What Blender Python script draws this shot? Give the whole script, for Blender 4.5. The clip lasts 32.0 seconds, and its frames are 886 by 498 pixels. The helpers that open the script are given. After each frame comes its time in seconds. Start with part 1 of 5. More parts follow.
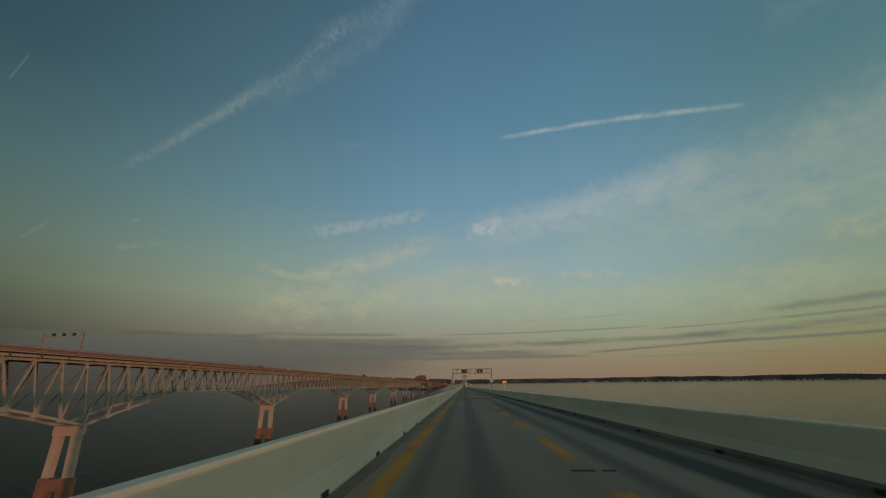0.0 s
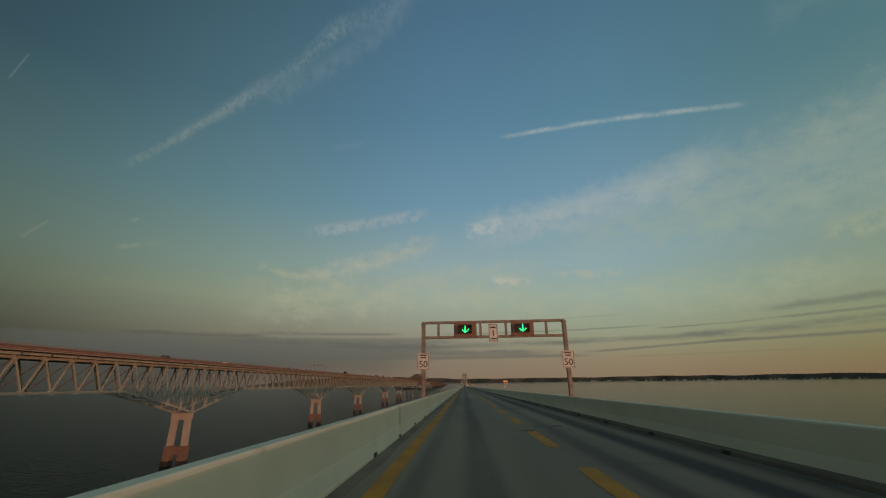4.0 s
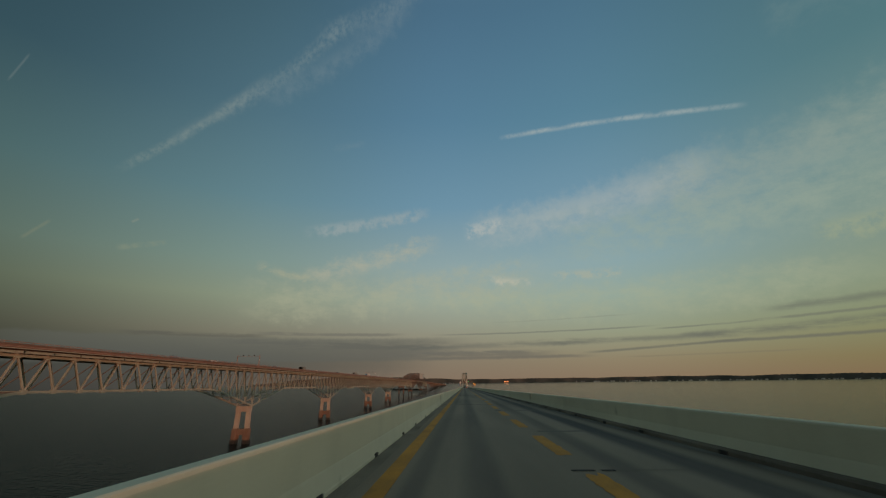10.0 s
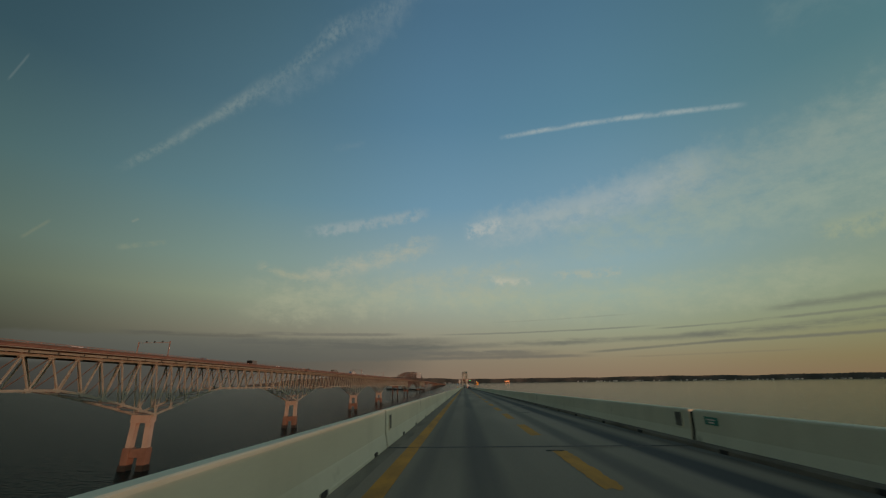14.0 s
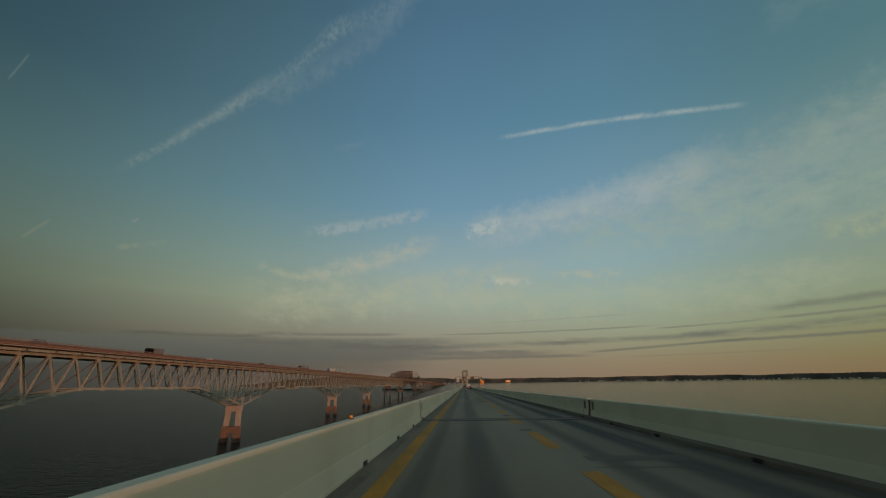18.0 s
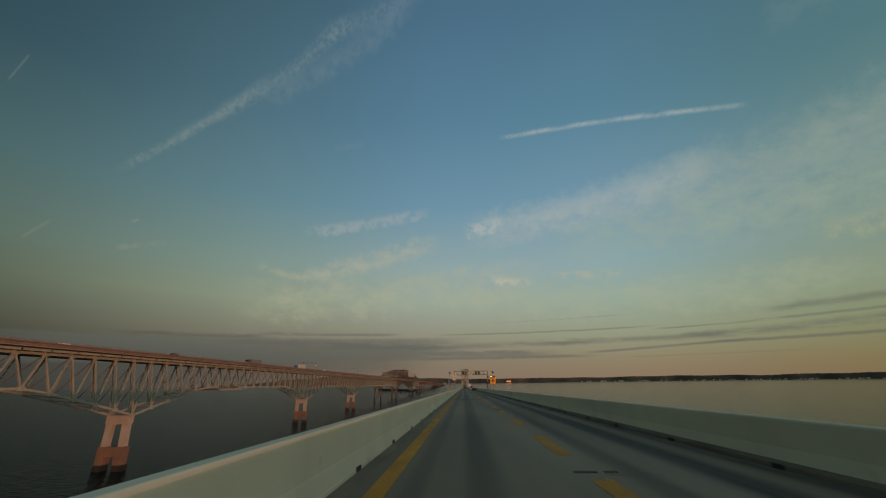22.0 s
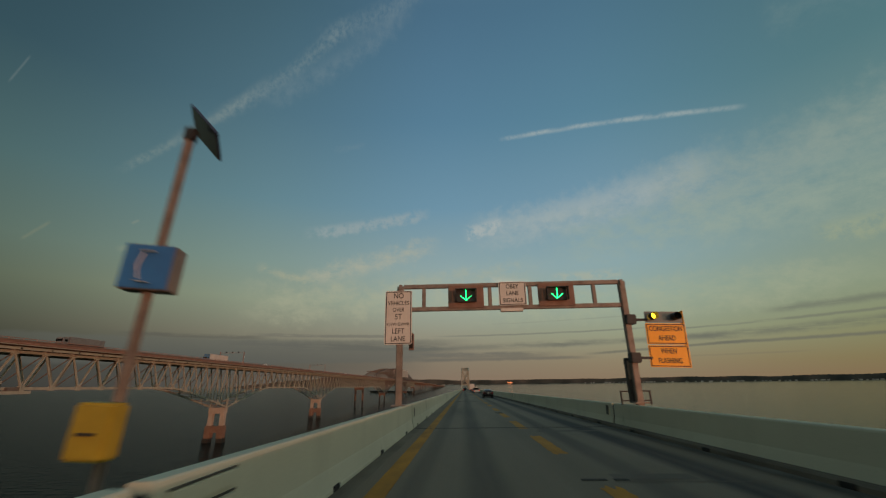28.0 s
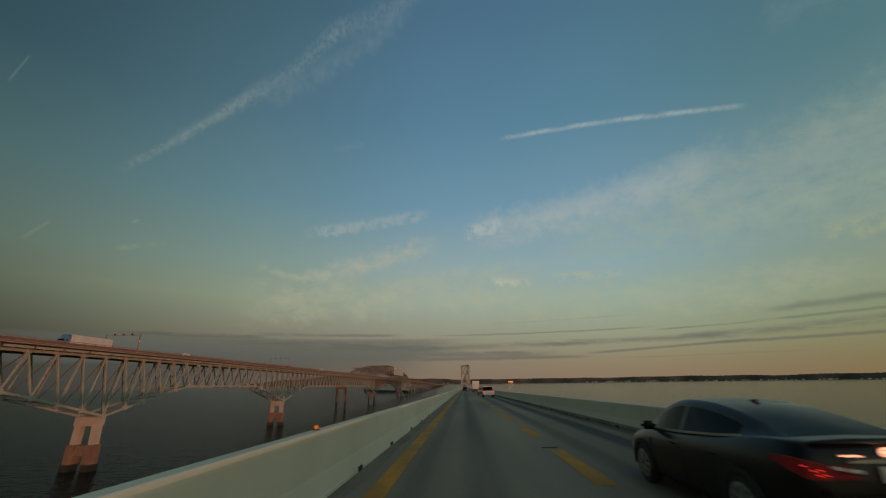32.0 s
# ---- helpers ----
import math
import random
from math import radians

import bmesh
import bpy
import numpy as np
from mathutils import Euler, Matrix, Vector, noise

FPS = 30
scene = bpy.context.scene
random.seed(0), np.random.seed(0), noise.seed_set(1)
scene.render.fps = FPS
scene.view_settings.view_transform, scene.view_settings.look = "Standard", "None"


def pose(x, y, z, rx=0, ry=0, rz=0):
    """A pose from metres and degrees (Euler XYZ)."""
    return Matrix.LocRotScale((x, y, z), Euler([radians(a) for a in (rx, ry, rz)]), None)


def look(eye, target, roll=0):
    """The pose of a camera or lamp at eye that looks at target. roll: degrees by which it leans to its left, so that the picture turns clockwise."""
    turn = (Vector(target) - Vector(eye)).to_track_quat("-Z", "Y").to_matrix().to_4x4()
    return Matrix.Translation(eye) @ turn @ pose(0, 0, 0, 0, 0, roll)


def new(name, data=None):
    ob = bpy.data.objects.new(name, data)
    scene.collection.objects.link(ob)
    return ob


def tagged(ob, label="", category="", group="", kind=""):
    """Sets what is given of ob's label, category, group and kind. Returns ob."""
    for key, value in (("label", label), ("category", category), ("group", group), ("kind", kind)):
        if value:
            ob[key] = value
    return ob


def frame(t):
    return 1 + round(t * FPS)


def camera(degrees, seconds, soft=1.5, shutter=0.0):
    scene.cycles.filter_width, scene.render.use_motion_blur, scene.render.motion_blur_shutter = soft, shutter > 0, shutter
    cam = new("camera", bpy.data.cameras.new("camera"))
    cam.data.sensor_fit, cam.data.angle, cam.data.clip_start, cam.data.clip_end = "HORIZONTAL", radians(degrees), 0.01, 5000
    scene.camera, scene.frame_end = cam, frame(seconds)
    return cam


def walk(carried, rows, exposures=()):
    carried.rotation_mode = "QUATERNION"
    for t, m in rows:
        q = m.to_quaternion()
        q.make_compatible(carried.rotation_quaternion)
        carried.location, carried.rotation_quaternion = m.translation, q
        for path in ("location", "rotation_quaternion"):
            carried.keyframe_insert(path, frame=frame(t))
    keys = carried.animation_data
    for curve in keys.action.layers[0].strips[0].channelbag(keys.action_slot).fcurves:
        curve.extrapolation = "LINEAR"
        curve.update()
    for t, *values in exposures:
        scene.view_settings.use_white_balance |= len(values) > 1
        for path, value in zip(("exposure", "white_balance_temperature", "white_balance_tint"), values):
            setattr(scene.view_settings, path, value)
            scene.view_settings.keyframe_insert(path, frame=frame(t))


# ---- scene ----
import collections

FOV, PITCH, YAW, LEAN = 96.5, 18.27, 2.86, 0.8
GRADE = 0.0141
EYE = 1.69

# seconds, metres along the bridge, turn, tilt
STEPS = [
    (0.0, 0.0, 0.0, 0.16), (1.5, 29.3, 0.0, 0.10), (3.0, 58.1, 0.0, 0.06), (4.5, 86.1, 0.0, 0.10), (6.0, 113.7, 0.0, 0.12),
    (7.5, 142.0, 0.0, 0.15), (9.0, 170.3, 0.0, 0.16), (10.5, 197.3, 0.0, 0.15), (12.0, 224.1, 0.0, 0.15), (13.0, 241.8, 0.0, 0.14),
    (14.5, 269.2, 0.0, 0.13), (16.5, 305.9, 0.0, 0.12), (18.0, 332.9, 0.0, 0.12), (19.5, 359.7, 0.0, 0.12), (21.0, 386.9, 0.0, 0.14),
    (22.5, 414.5, 0.0, 0.18), (24.0, 441.3, 0.0, 0.25), (25.5, 467.2, 0.0, 0.33), (27.0, 492.9, 0.0, 0.36), (28.0, 510.1, 0.0, 0.36),
    (29.5, 536.3, 0.0, 0.36), (31.0, 562.7, 0.0, 0.33), (32.0, 580.2, 0.0, 0.26),
]


def road_z(y):
    """Height of the carriageway: a long even fall, which flattens out far ahead."""
    return -GRADE * y if y < 1250 else -GRADE * 1250 - 2.8 * (1 - math.exp(-(y - 1250) / 200))


cam = camera(FOV, 32.0, soft=1.2, shutter=0.2)
walk(cam, [(t, pose(0, y, road_z(y) + EYE, 90 + PITCH + tilt, LEAN, YAW + turn))
           for t, y, turn, tilt in STEPS], [(0.0, 0.0, 6270, 10), (32.0, 0.0, 6270, 10)])
WATER = -31.2
# ---- light ----
SUN_UP, SUN_SIDE = 0.4, 45.0
sun = new("sun", bpy.data.lights.new("sun", "SUN"))
sun.data.energy, sun.data.angle, sun.data.color = 1.6, radians(0.6), (1.0, 0.41, 0.23)
sun_from = Vector((math.sin(radians(SUN_SIDE)), -math.cos(radians(SUN_SIDE)), math.tan(radians(SUN_UP))))
sun.matrix_world = look((0, 0, 60), Vector((0, 0, 60)) - sun_from)

world = bpy.data.worlds.new("evening_sky")
scene.world = world
world.use_nodes = True
wn, wl = world.node_tree.nodes, world.node_tree.links
wn.clear()


def put(socket, value):
    if isinstance(value, bpy.types.NodeSocket):
        wl.new(value, socket)
    else:
        socket.default_value = value


def calc(op, a, b=0.0, c=0.0):
    n = wn.new("ShaderNodeMath")
    n.operation = op
    for s, v in zip(n.inputs, (a, b, c)):
        put(s, v)
    return n.outputs[0]


def fade(value, low, high):
    """Rises smoothly from 0 at low to 1 at high."""
    n = wn.new("ShaderNodeMapRange")
    n.interpolation_type = "SMOOTHSTEP"
    put(n.inputs[0], value)
    n.inputs[1].default_value, n.inputs[2].default_value = (low, high) if low < high else (high, low)
    n.inputs[3].default_value, n.inputs[4].default_value = (0, 1) if low < high else (1, 0)
    return n.outputs[0]


def blend(factor, a, b):
    n = wn.new("ShaderNodeMix")
    n.data_type = "RGBA"
    put(n.inputs[0], factor), put(n.inputs[6], a), put(n.inputs[7], b)
    return n.outputs[2]


def srgb(r, g, b):
    return tuple(((c / 255 + 0.055) / 1.055) ** 2.4 for c in (r, g, b)) + (1,)


def cloud_noise(scale, stretch, detail=6, rough=0.6, at=0.0):
    m, n = wn.new("ShaderNodeMapping"), wn.new("ShaderNodeTexNoise")
    m.inputs["Location"].default_value, m.inputs["Scale"].default_value = (at, at, 0), stretch
    n.inputs["Scale"].default_value, n.inputs["Detail"].default_value, n.inputs["Roughness"].default_value = scale, detail, rough
    wl.new(bearing, m.inputs[0]), wl.new(m.outputs[0], n.inputs[0])
    return n.outputs[0]


way = wn.new("ShaderNodeSeparateXYZ")
SKY_TURN = pose(0, 0, 0, 108.05, 0.1, 3.58).to_3x3() @ pose(0, 0, 0, 90 + PITCH + 0.05, LEAN, YAW).to_3x3().transposed()
turned = wn.new("ShaderNodeMapping")
turned.inputs["Rotation"].default_value = SKY_TURN.to_euler()
wl.new(wn.new("ShaderNodeTexCoord").outputs["Generated"], turned.inputs[0])
wl.new(turned.outputs[0], way.inputs[0])
azimuth = calc("MULTIPLY", calc("ARCTAN2", way.outputs[0], way.outputs[1]), 57.29578)
height = calc("MULTIPLY", calc("ARCSINE", way.outputs[2]), 57.29578)
joined = wn.new("ShaderNodeCombineXYZ")
wl.new(azimuth, joined.inputs[0]), wl.new(height, joined.inputs[1])
bearing = joined.outputs[0]


def column(*stops):
    """The clear sky's colours from the horizon up, for one bearing."""
    n = wn.new("ShaderNodeValToRGB")
    wl.new(calc("DIVIDE", height, 90.0), n.inputs[0])
    e = n.color_ramp.elements
    e[0].position, e[0].color = 0, srgb(*stops[0][1:])
    e[1].position, e[1].color = 1, srgb(*stops[-1][1:])
    for h, *c in stops[1:-1]:
        e.new(h / 90).color = srgb(*c)
    return n.outputs[0]


far_left = column((0, 35, 38, 35), (2.1, 37, 40, 36), (5.4, 55, 60, 48), (9.7, 80, 89, 71), (14.1, 86, 103, 90), (21.7, 74, 100, 98),
                  (32.6, 53, 79, 87), (45.6, 46, 70, 80), (90, 94, 110, 110))
left = column((0, 88, 84, 76), (2.3, 85, 87, 79), (5.7, 123, 120, 102), (10.3, 138, 147, 123), (15.0, 124, 145, 134), (23.2, 100, 132, 138),
              (34.7, 80, 112, 124), (48.2, 66, 96, 108), (90, 94, 110, 110))
ahead = column((0, 134, 116, 97), (2.4, 134, 122, 103), (5.9, 148, 144, 124), (10.7, 157, 168, 151), (15.6, 146, 166, 164), (24.1, 112, 148, 166),
               (36.0, 90, 128, 150), (49.7, 76, 110, 132), (90, 94, 110, 110))
right = column((0, 141, 120, 95), (2.3, 146, 132, 104), (5.8, 152, 156, 128), (10.4, 153, 170, 154), (15.1, 142, 168, 170), (23.4, 118, 152, 168),
               (35.1, 92, 132, 150), (48.6, 78, 114, 134), (90, 94, 110, 110))
far_right = column((0, 132, 108, 78), (2.1, 132, 119, 81), (5.4, 135, 138, 101), (9.7, 138, 150, 122), (14.1, 130, 148, 132), (21.7, 114, 142, 138),
                   (32.6, 86, 122, 126), (45.6, 74, 108, 118), (90, 94, 110, 110))
sunward = column((0, 255, 190, 120), (6, 255, 225, 170), (14, 235, 232, 205), (30, 180, 192, 190), (55, 120, 142, 148), (90, 94, 110, 110))
clear = blend(fade(azimuth, -64, -27), far_left, left)
clear = blend(fade(azimuth, -38, 0), clear, ahead)
clear = blend(fade(azimuth, -12, 28), clear, right)
clear = blend(fade(azimuth, 16, 52), clear, far_right)
clear = blend(fade(azimuth, 58, 125), clear, sunward)
clear = blend(fade(azimuth, -110, -178), clear, sunward)

feather = cloud_noise(0.55, (1, 1, 1), 8, 0.65)
wisp = cloud_noise(0.25, (1.0, 1.6, 1), 7, 0.7, 13.0)
puff = cloud_noise(1.5, (1, 1, 1), 5, 0.6, 5.0)
bars = cloud_noise(0.14, (1, 9, 1), 8, 0.68, 40.0)


def streak(a, b, half, strength, colour, texture=None, low=0.35, high=0.65, wander=0.0, soft=0.25):
    """A band of cloud between two bearings, frayed by a noise."""
    global clear
    m = wn.new("ShaderNodeMapping")
    m.vector_type = "TEXTURE"
    dx, dy = b[0] - a[0], b[1] - a[1]
    m.inputs["Location"].default_value = ((a[0] + b[0]) / 2, (a[1] + b[1]) / 2, 0)
    m.inputs["Rotation"].default_value = (0, 0, math.atan2(dy, dx))
    m.inputs["Scale"].default_value = (math.hypot(dx, dy) / 2, half, 1)
    s = wn.new("ShaderNodeSeparateXYZ")
    wl.new(bearing, m.inputs[0]), wl.new(m.outputs[0], s.inputs[0])
    across = s.outputs[1]
    if wander:
        across = calc("ADD", across, calc("MULTIPLY", calc("SUBTRACT", feather, 0.5), wander))
    mask = calc("MULTIPLY", fade(calc("ABSOLUTE", across), 1.0, soft), fade(calc("ABSOLUTE", s.outputs[0]), 1.0, 0.6))
    if texture is not None:
        mask = calc("MULTIPLY", mask, fade(texture, low, high))
    clear = blend(calc("MULTIPLY", mask, strength), clear, srgb(*colour))


# high haze and cirrus
streak((-33.8, 9.0), (14.0, 14.3), 3.86, 0.5, (176, 174, 144), wisp, 0.3, 0.7, 1.5)
streak((-5.6, 9.7), (49.2, 10.3), 3.38, 0.42, (172, 174, 142), wisp, 0.3, 0.7, 1.5)
streak((-1.5, 20.0), (37.0, 24.8), 3.9, 0.58, (170, 177, 170), wisp, 0.1, 0.66, 1.3, 0.0)
streak((5.1, 21.1), (37.1, 26.8), 2.36, 0.35, (176, 182, 174), feather, 0.36, 0.75, 2.2, 0.0)
streak((24.2, 22.0), (60.4, 25.0), 5.6, 0.5, (160, 168, 150), wisp, 0.12, 0.72, 1.3, 0.0)
streak((42.0, 37.5), (54.0, 36.5), 3.0, 0.16, (140, 156, 148), wisp, 0.3, 0.7, 1.2, 0.0)
streak((9.7, 18.6), (55.8, 18.5), 5.03, 0.5, (162, 172, 150), wisp, 0.22, 0.7, 1.2, 0.0)
streak((-0.6, 20.4), (6.2, 22.0), 1.58, 0.6, (185, 186, 176), feather, 0.4, 0.62, 1.5)
streak((40.9, 14.7), (51.6, 14.7), 1.75, 0.35, (170, 172, 130), feather, 0.35, 0.6, 1.2)
streak((-24.7, 12.8), (-3.1, 19.5), 2.05, 0.6, (182, 176, 150), wisp, 0.3, 0.66, 1.8, 0.0)
streak((-30.0, 14.6), (-21.0, 12.3), 0.9, 0.5, (178, 172, 140), wisp, 0.35, 0.62, 1.6, 0.0)
streak((2.0, 13.9), (10.0, 12.8), 0.95, 0.75, (190, 186, 164), feather, 0.38, 0.64, 2.0, 0.0)
streak((-24.8, 19.2), (-4.8, 23.7), 1.21, 0.55, (160, 168, 164), feather, 0.35, 0.6, 1.4)
streak((11.6, 13.7), (22.8, 13.6), 0.95, 0.5, (178, 176, 150), feather, 0.4, 0.6, 1.5)
streak((-44.9, 14.1), (-39.8, 15.7), 0.45, 0.4, (140, 146, 122), feather, 0.35, 0.6, 1.0)
# old and fresh contrails
streak((-47.0, 22.0), (-33.4, 36.2), 0.75, 0.34, (142, 152, 142), puff, 0.25, 0.7, 0.9, 0.1)
streak((-43.0, 26.4), (-31.0, 38.9), 1.15, 0.24, (138, 150, 145), feather, 0.2, 0.7, 1.2, 0.0)
streak((-38.6, 30.9), (-19.6, 48.0), 1.5, 0.30, (140, 152, 148), puff, 0.25, 0.72, 0.9, 0.0)
streak((-34.0, 34.4), (-8.0, 51.0), 2.3, 0.26, (136, 150, 152), feather, 0.2, 0.75, 1.2, 0.0)
streak((-27.0, 43.6), (-2.0, 54.0), 1.9, 0.28, (136, 150, 150), puff, 0.2, 0.75, 0.9, 0.0)
for a, b in (((5.5, 33.45), (15, 33.8)), ((9, 33.8), (22, 33.4)), ((16, 33.8), (29, 32.6)), ((23, 33.25), (35, 31.2)), ((29, 32.5), (39.5, 30.0))):
    streak(a, b, 0.46, 0.36, (176, 183, 176), puff, 0.15, 0.6, 0.4, 0.0)
streak((-57.0, 27.5), (-56.2, 31.0), 0.16, 0.26, (128, 138, 134), puff, 0.1, 0.5, 0.5, 0.0)
streak((-52.3, 13.3), (-50.4, 15.9), 0.26, 0.30, (134, 136, 110), puff, 0.1, 0.5, 0.6, 0.0)
streak((-43.9, 17.2), (-43.2, 17.8), 0.2, 0.5, (130, 140, 126))
streak((-21.5, 31.0), (-16.0, 32.6), 0.7, 0.14, (128, 146, 152), puff, 0.3, 0.6, 1.0, 0.0)
# grey bars low over the bay
streak((-55.7, 1.3), (-3.0, 2.6), 3.01, 0.4, (78, 79, 73), None, 0, 1, 0.5, 0.2)
streak((-58.0, 3.0), (3.0, 4.1), 1.75, 0.52, (94, 96, 89), None, 0, 1, 0.35, 0.72)
streak((-30.0, 5.6), (-8.0, 5.9), 0.3, 0.5, (98, 97, 91), bars, 0.3, 0.5, 1.2)
streak((-44.0, 5.0), (-26.0, 5.3), 0.35, 0.5, (82, 81, 76), bars, 0.3, 0.5, 1.2)
streak((-35.5, 4.2), (0.0, 4.4), 0.89, 0.75, (97, 97, 89), bars, 0.36, 0.56, 0.8)
streak((-20.8, 3.2), (13.7, 3.3), 0.65, 0.65, (103, 101, 92), bars, 0.36, 0.56, 0.8)
BAR = (99, 101, 93)
streak((-6.5, 5.85), (26.0, 6.35), 0.17, 0.6, (112, 113, 103), bars, 0.2, 0.5, 1.0, 0.1)
streak((-12.0, 4.0), (19.0, 4.85), 0.62, 0.5, BAR, bars, 0.28, 0.55, 1.0, 0.0)
streak((9.0, 4.5), (34.0, 5.05), 0.55, 0.55, BAR, bars, 0.28, 0.55, 1.0, 0.0)
streak((25.5, 4.75), (50.0, 5.8), 0.7, 0.58, BAR, bars, 0.28, 0.55, 1.0, 0.0)
streak((34.5, 7.3), (52.0, 8.0), 0.6, 0.5, BAR, bars, 0.25, 0.52, 1.0, 0.0)
streak((14.5, 3.2), (35.5, 4.35), 0.24, 0.7, (104, 104, 93), bars, 0.2, 0.48, 0.9, 0.1)
streak((28.5, 4.05), (50.0, 4.4), 0.28, 0.7, (104, 104, 93), bars, 0.2, 0.48, 0.9, 0.1)
streak((-9.0, 2.6), (18.0, 2.9), 0.33, 0.62, (101, 99, 91), bars, 0.2, 0.5, 0.9, 0.1)
streak((23.5, 5.9), (36.0, 6.2), 0.16, 0.6, (110, 112, 101), bars, 0.3, 0.52, 1.0, 0.1)
streak((33.0, 6.2), (49.0, 6.7), 0.24, 0.6, (110, 112, 99), bars, 0.3, 0.52, 1.0, 0.1)
streak((-10.0, 3.4), (9.0, 3.6), 0.3, 0.5, (108, 106, 97), bars, 0.3, 0.55, 1.0, 0.1)
streak((19.0, 2.6), (40.0, 2.9), 0.16, 0.35, (120, 112, 93), bars, 0.3, 0.55, 1.0, 0.1)
streak((2.0, 7.5), (24.0, 8.0), 0.14, 0.3, (128, 128, 114), bars, 0.3, 0.55, 1.0, 0.1)

w_out, w_bg, sky = (wn.new("ShaderNode" + k) for k in ("OutputWorld", "Background", "TexSky"))
sky.sky_type, sky.sun_disc = "NISHITA", False
sky.sun_elevation, sky.sun_rotation = radians(SUN_UP), radians(180 - SUN_SIDE)
faint = wn.new("ShaderNodeVectorMath")
faint.operation, faint.inputs[3].default_value = "SCALE", 0.1
wl.new(sky.outputs[0], faint.inputs[0])
wl.new(blend(0.95, faint.outputs[0], clear), w_bg.inputs[0])
wl.new(w_bg.outputs[0], w_out.inputs[0])


X0, X1, NEAR, FAR = -2.32, 6.55, -60, 2200


# ---- materials ----
def material(name, dark, light, rough=0.8, size=1.0, metal=0.0, bump=0.0, fine=20.0, spread=0.5, stretch=(1, 1, 1), runs=0.0):
    """Two colours mixed by a broad and a fine noise, with a little relief."""
    m = bpy.data.materials.new(name)
    m.use_nodes = True
    n, l = m.node_tree.nodes, m.node_tree.links
    b = n["Principled BSDF"]
    b.inputs["Roughness"].default_value, b.inputs["Metallic"].default_value = rough, metal
    tc, mp = n.new("ShaderNodeTexCoord"), n.new("ShaderNodeMapping")
    mp.inputs["Scale"].default_value = stretch
    l.new(tc.outputs["Object"], mp.inputs[0])
    a, f = n.new("ShaderNodeTexNoise"), n.new("ShaderNodeTexNoise")
    a.inputs["Scale"].default_value, a.inputs["Detail"].default_value = size, 6
    f.inputs["Scale"].default_value, f.inputs["Detail"].default_value = fine, 4
    l.new(mp.outputs[0], a.inputs[0])
    l.new(tc.outputs["Object"], f.inputs[0])
    s = n.new("ShaderNodeMath")
    s.operation, s.inputs[1].default_value = "MULTIPLY_ADD", 0.35
    l.new(f.outputs[0], s.inputs[0])
    l.new(a.outputs[0], s.inputs[2])
    r = n.new("ShaderNodeMapRange")
    r.inputs[1].default_value, r.inputs[2].default_value = 0.675 - spread / 2, 0.675 + spread / 2
    l.new(s.outputs[0], r.inputs[0])
    x = n.new("ShaderNodeMix")
    x.data_type = "RGBA"
    x.inputs[6].default_value, x.inputs[7].default_value = (*dark, 1), (*light, 1)
    l.new(r.outputs[0], x.inputs[0])
    paint = x.outputs[2]
    if runs:
        sm, sn_, sr, sx = (n.new("ShaderNode" + k) for k in ("Mapping", "TexNoise", "MapRange", "Mix"))
        sm.inputs["Scale"].default_value = (1.0, 0.5, 0.25)
        sn_.inputs["Scale"].default_value, sn_.inputs["Detail"].default_value = 1.6, 5
        sr.inputs[1].default_value, sr.inputs[2].default_value, sr.inputs[4].default_value = 0.5, 0.8, runs
        sx.data_type = "RGBA"
        sx.inputs[7].default_value = (dark[0] * 0.35, dark[1] * 0.33, dark[2] * 0.3, 1)
        l.new(tc.outputs["Object"], sm.inputs[0]), l.new(sm.outputs[0], sn_.inputs[0]), l.new(sn_.outputs[0], sr.inputs[0])
        l.new(sr.outputs[0], sx.inputs[0]), l.new(paint, sx.inputs[6])
        paint = sx.outputs[2]
        # scattered dark scuffs
        kn, kr, kx = (n.new("ShaderNode" + k) for k in ("TexNoise", "MapRange", "Mix"))
        kn.inputs["Scale"].default_value, kn.inputs["Detail"].default_value = 0.75, 6
        kr.inputs[1].default_value, kr.inputs[2].default_value, kr.inputs[4].default_value = 0.66, 0.76, 0.6
        kx.data_type = "RGBA"
        kx.inputs[7].default_value = (dark[0] * 0.3, dark[1] * 0.28, dark[2] * 0.25, 1)
        l.new(tc.outputs["Object"], kn.inputs[0]), l.new(kn.outputs[0], kr.inputs[0])
        l.new(kr.outputs[0], kx.inputs[0]), l.new(paint, kx.inputs[6])
        paint = kx.outputs[2]
    l.new(paint, b.inputs["Base Color"])
    if bump:
        bp = n.new("ShaderNodeBump")
        bp.inputs["Strength"].default_value, bp.inputs["Distance"].default_value = bump, 0.01
        l.new(f.outputs[0], bp.inputs["Height"])
        l.new(bp.outputs[0], b.inputs["Normal"])
    return m


def glow(name, colour, strength):
    m = material(name, colour, colour)
    b = m.node_tree.nodes["Principled BSDF"]
    b.inputs["Emission Color"].default_value, b.inputs["Emission Strength"].default_value = (*colour, 1), strength
    return m


CONCRETE = material("parapet_concrete", (0.41, 0.405, 0.305), (0.61, 0.605, 0.465), 0.85, 0.5, bump=0.3, fine=25, spread=0.8, stretch=(1, 0.3, 1), runs=0.16)
DUST = material("gutter_dust", (0.085, 0.072, 0.05), (0.2, 0.172, 0.125), 0.95, 1.5, bump=0.4, fine=30, stretch=(1, 0.3, 1))
KERB_DIRT = material("dirty_kerb", (0.06, 0.05, 0.038), (0.17, 0.15, 0.115), 0.95, 0.9, bump=0.4, fine=24, stretch=(1, 0.4, 1))
FASCIA = material("deck_edge_brown", (0.12, 0.07, 0.05), (0.21, 0.125, 0.09), 0.85, 0.4, fine=5, spread=0.7)
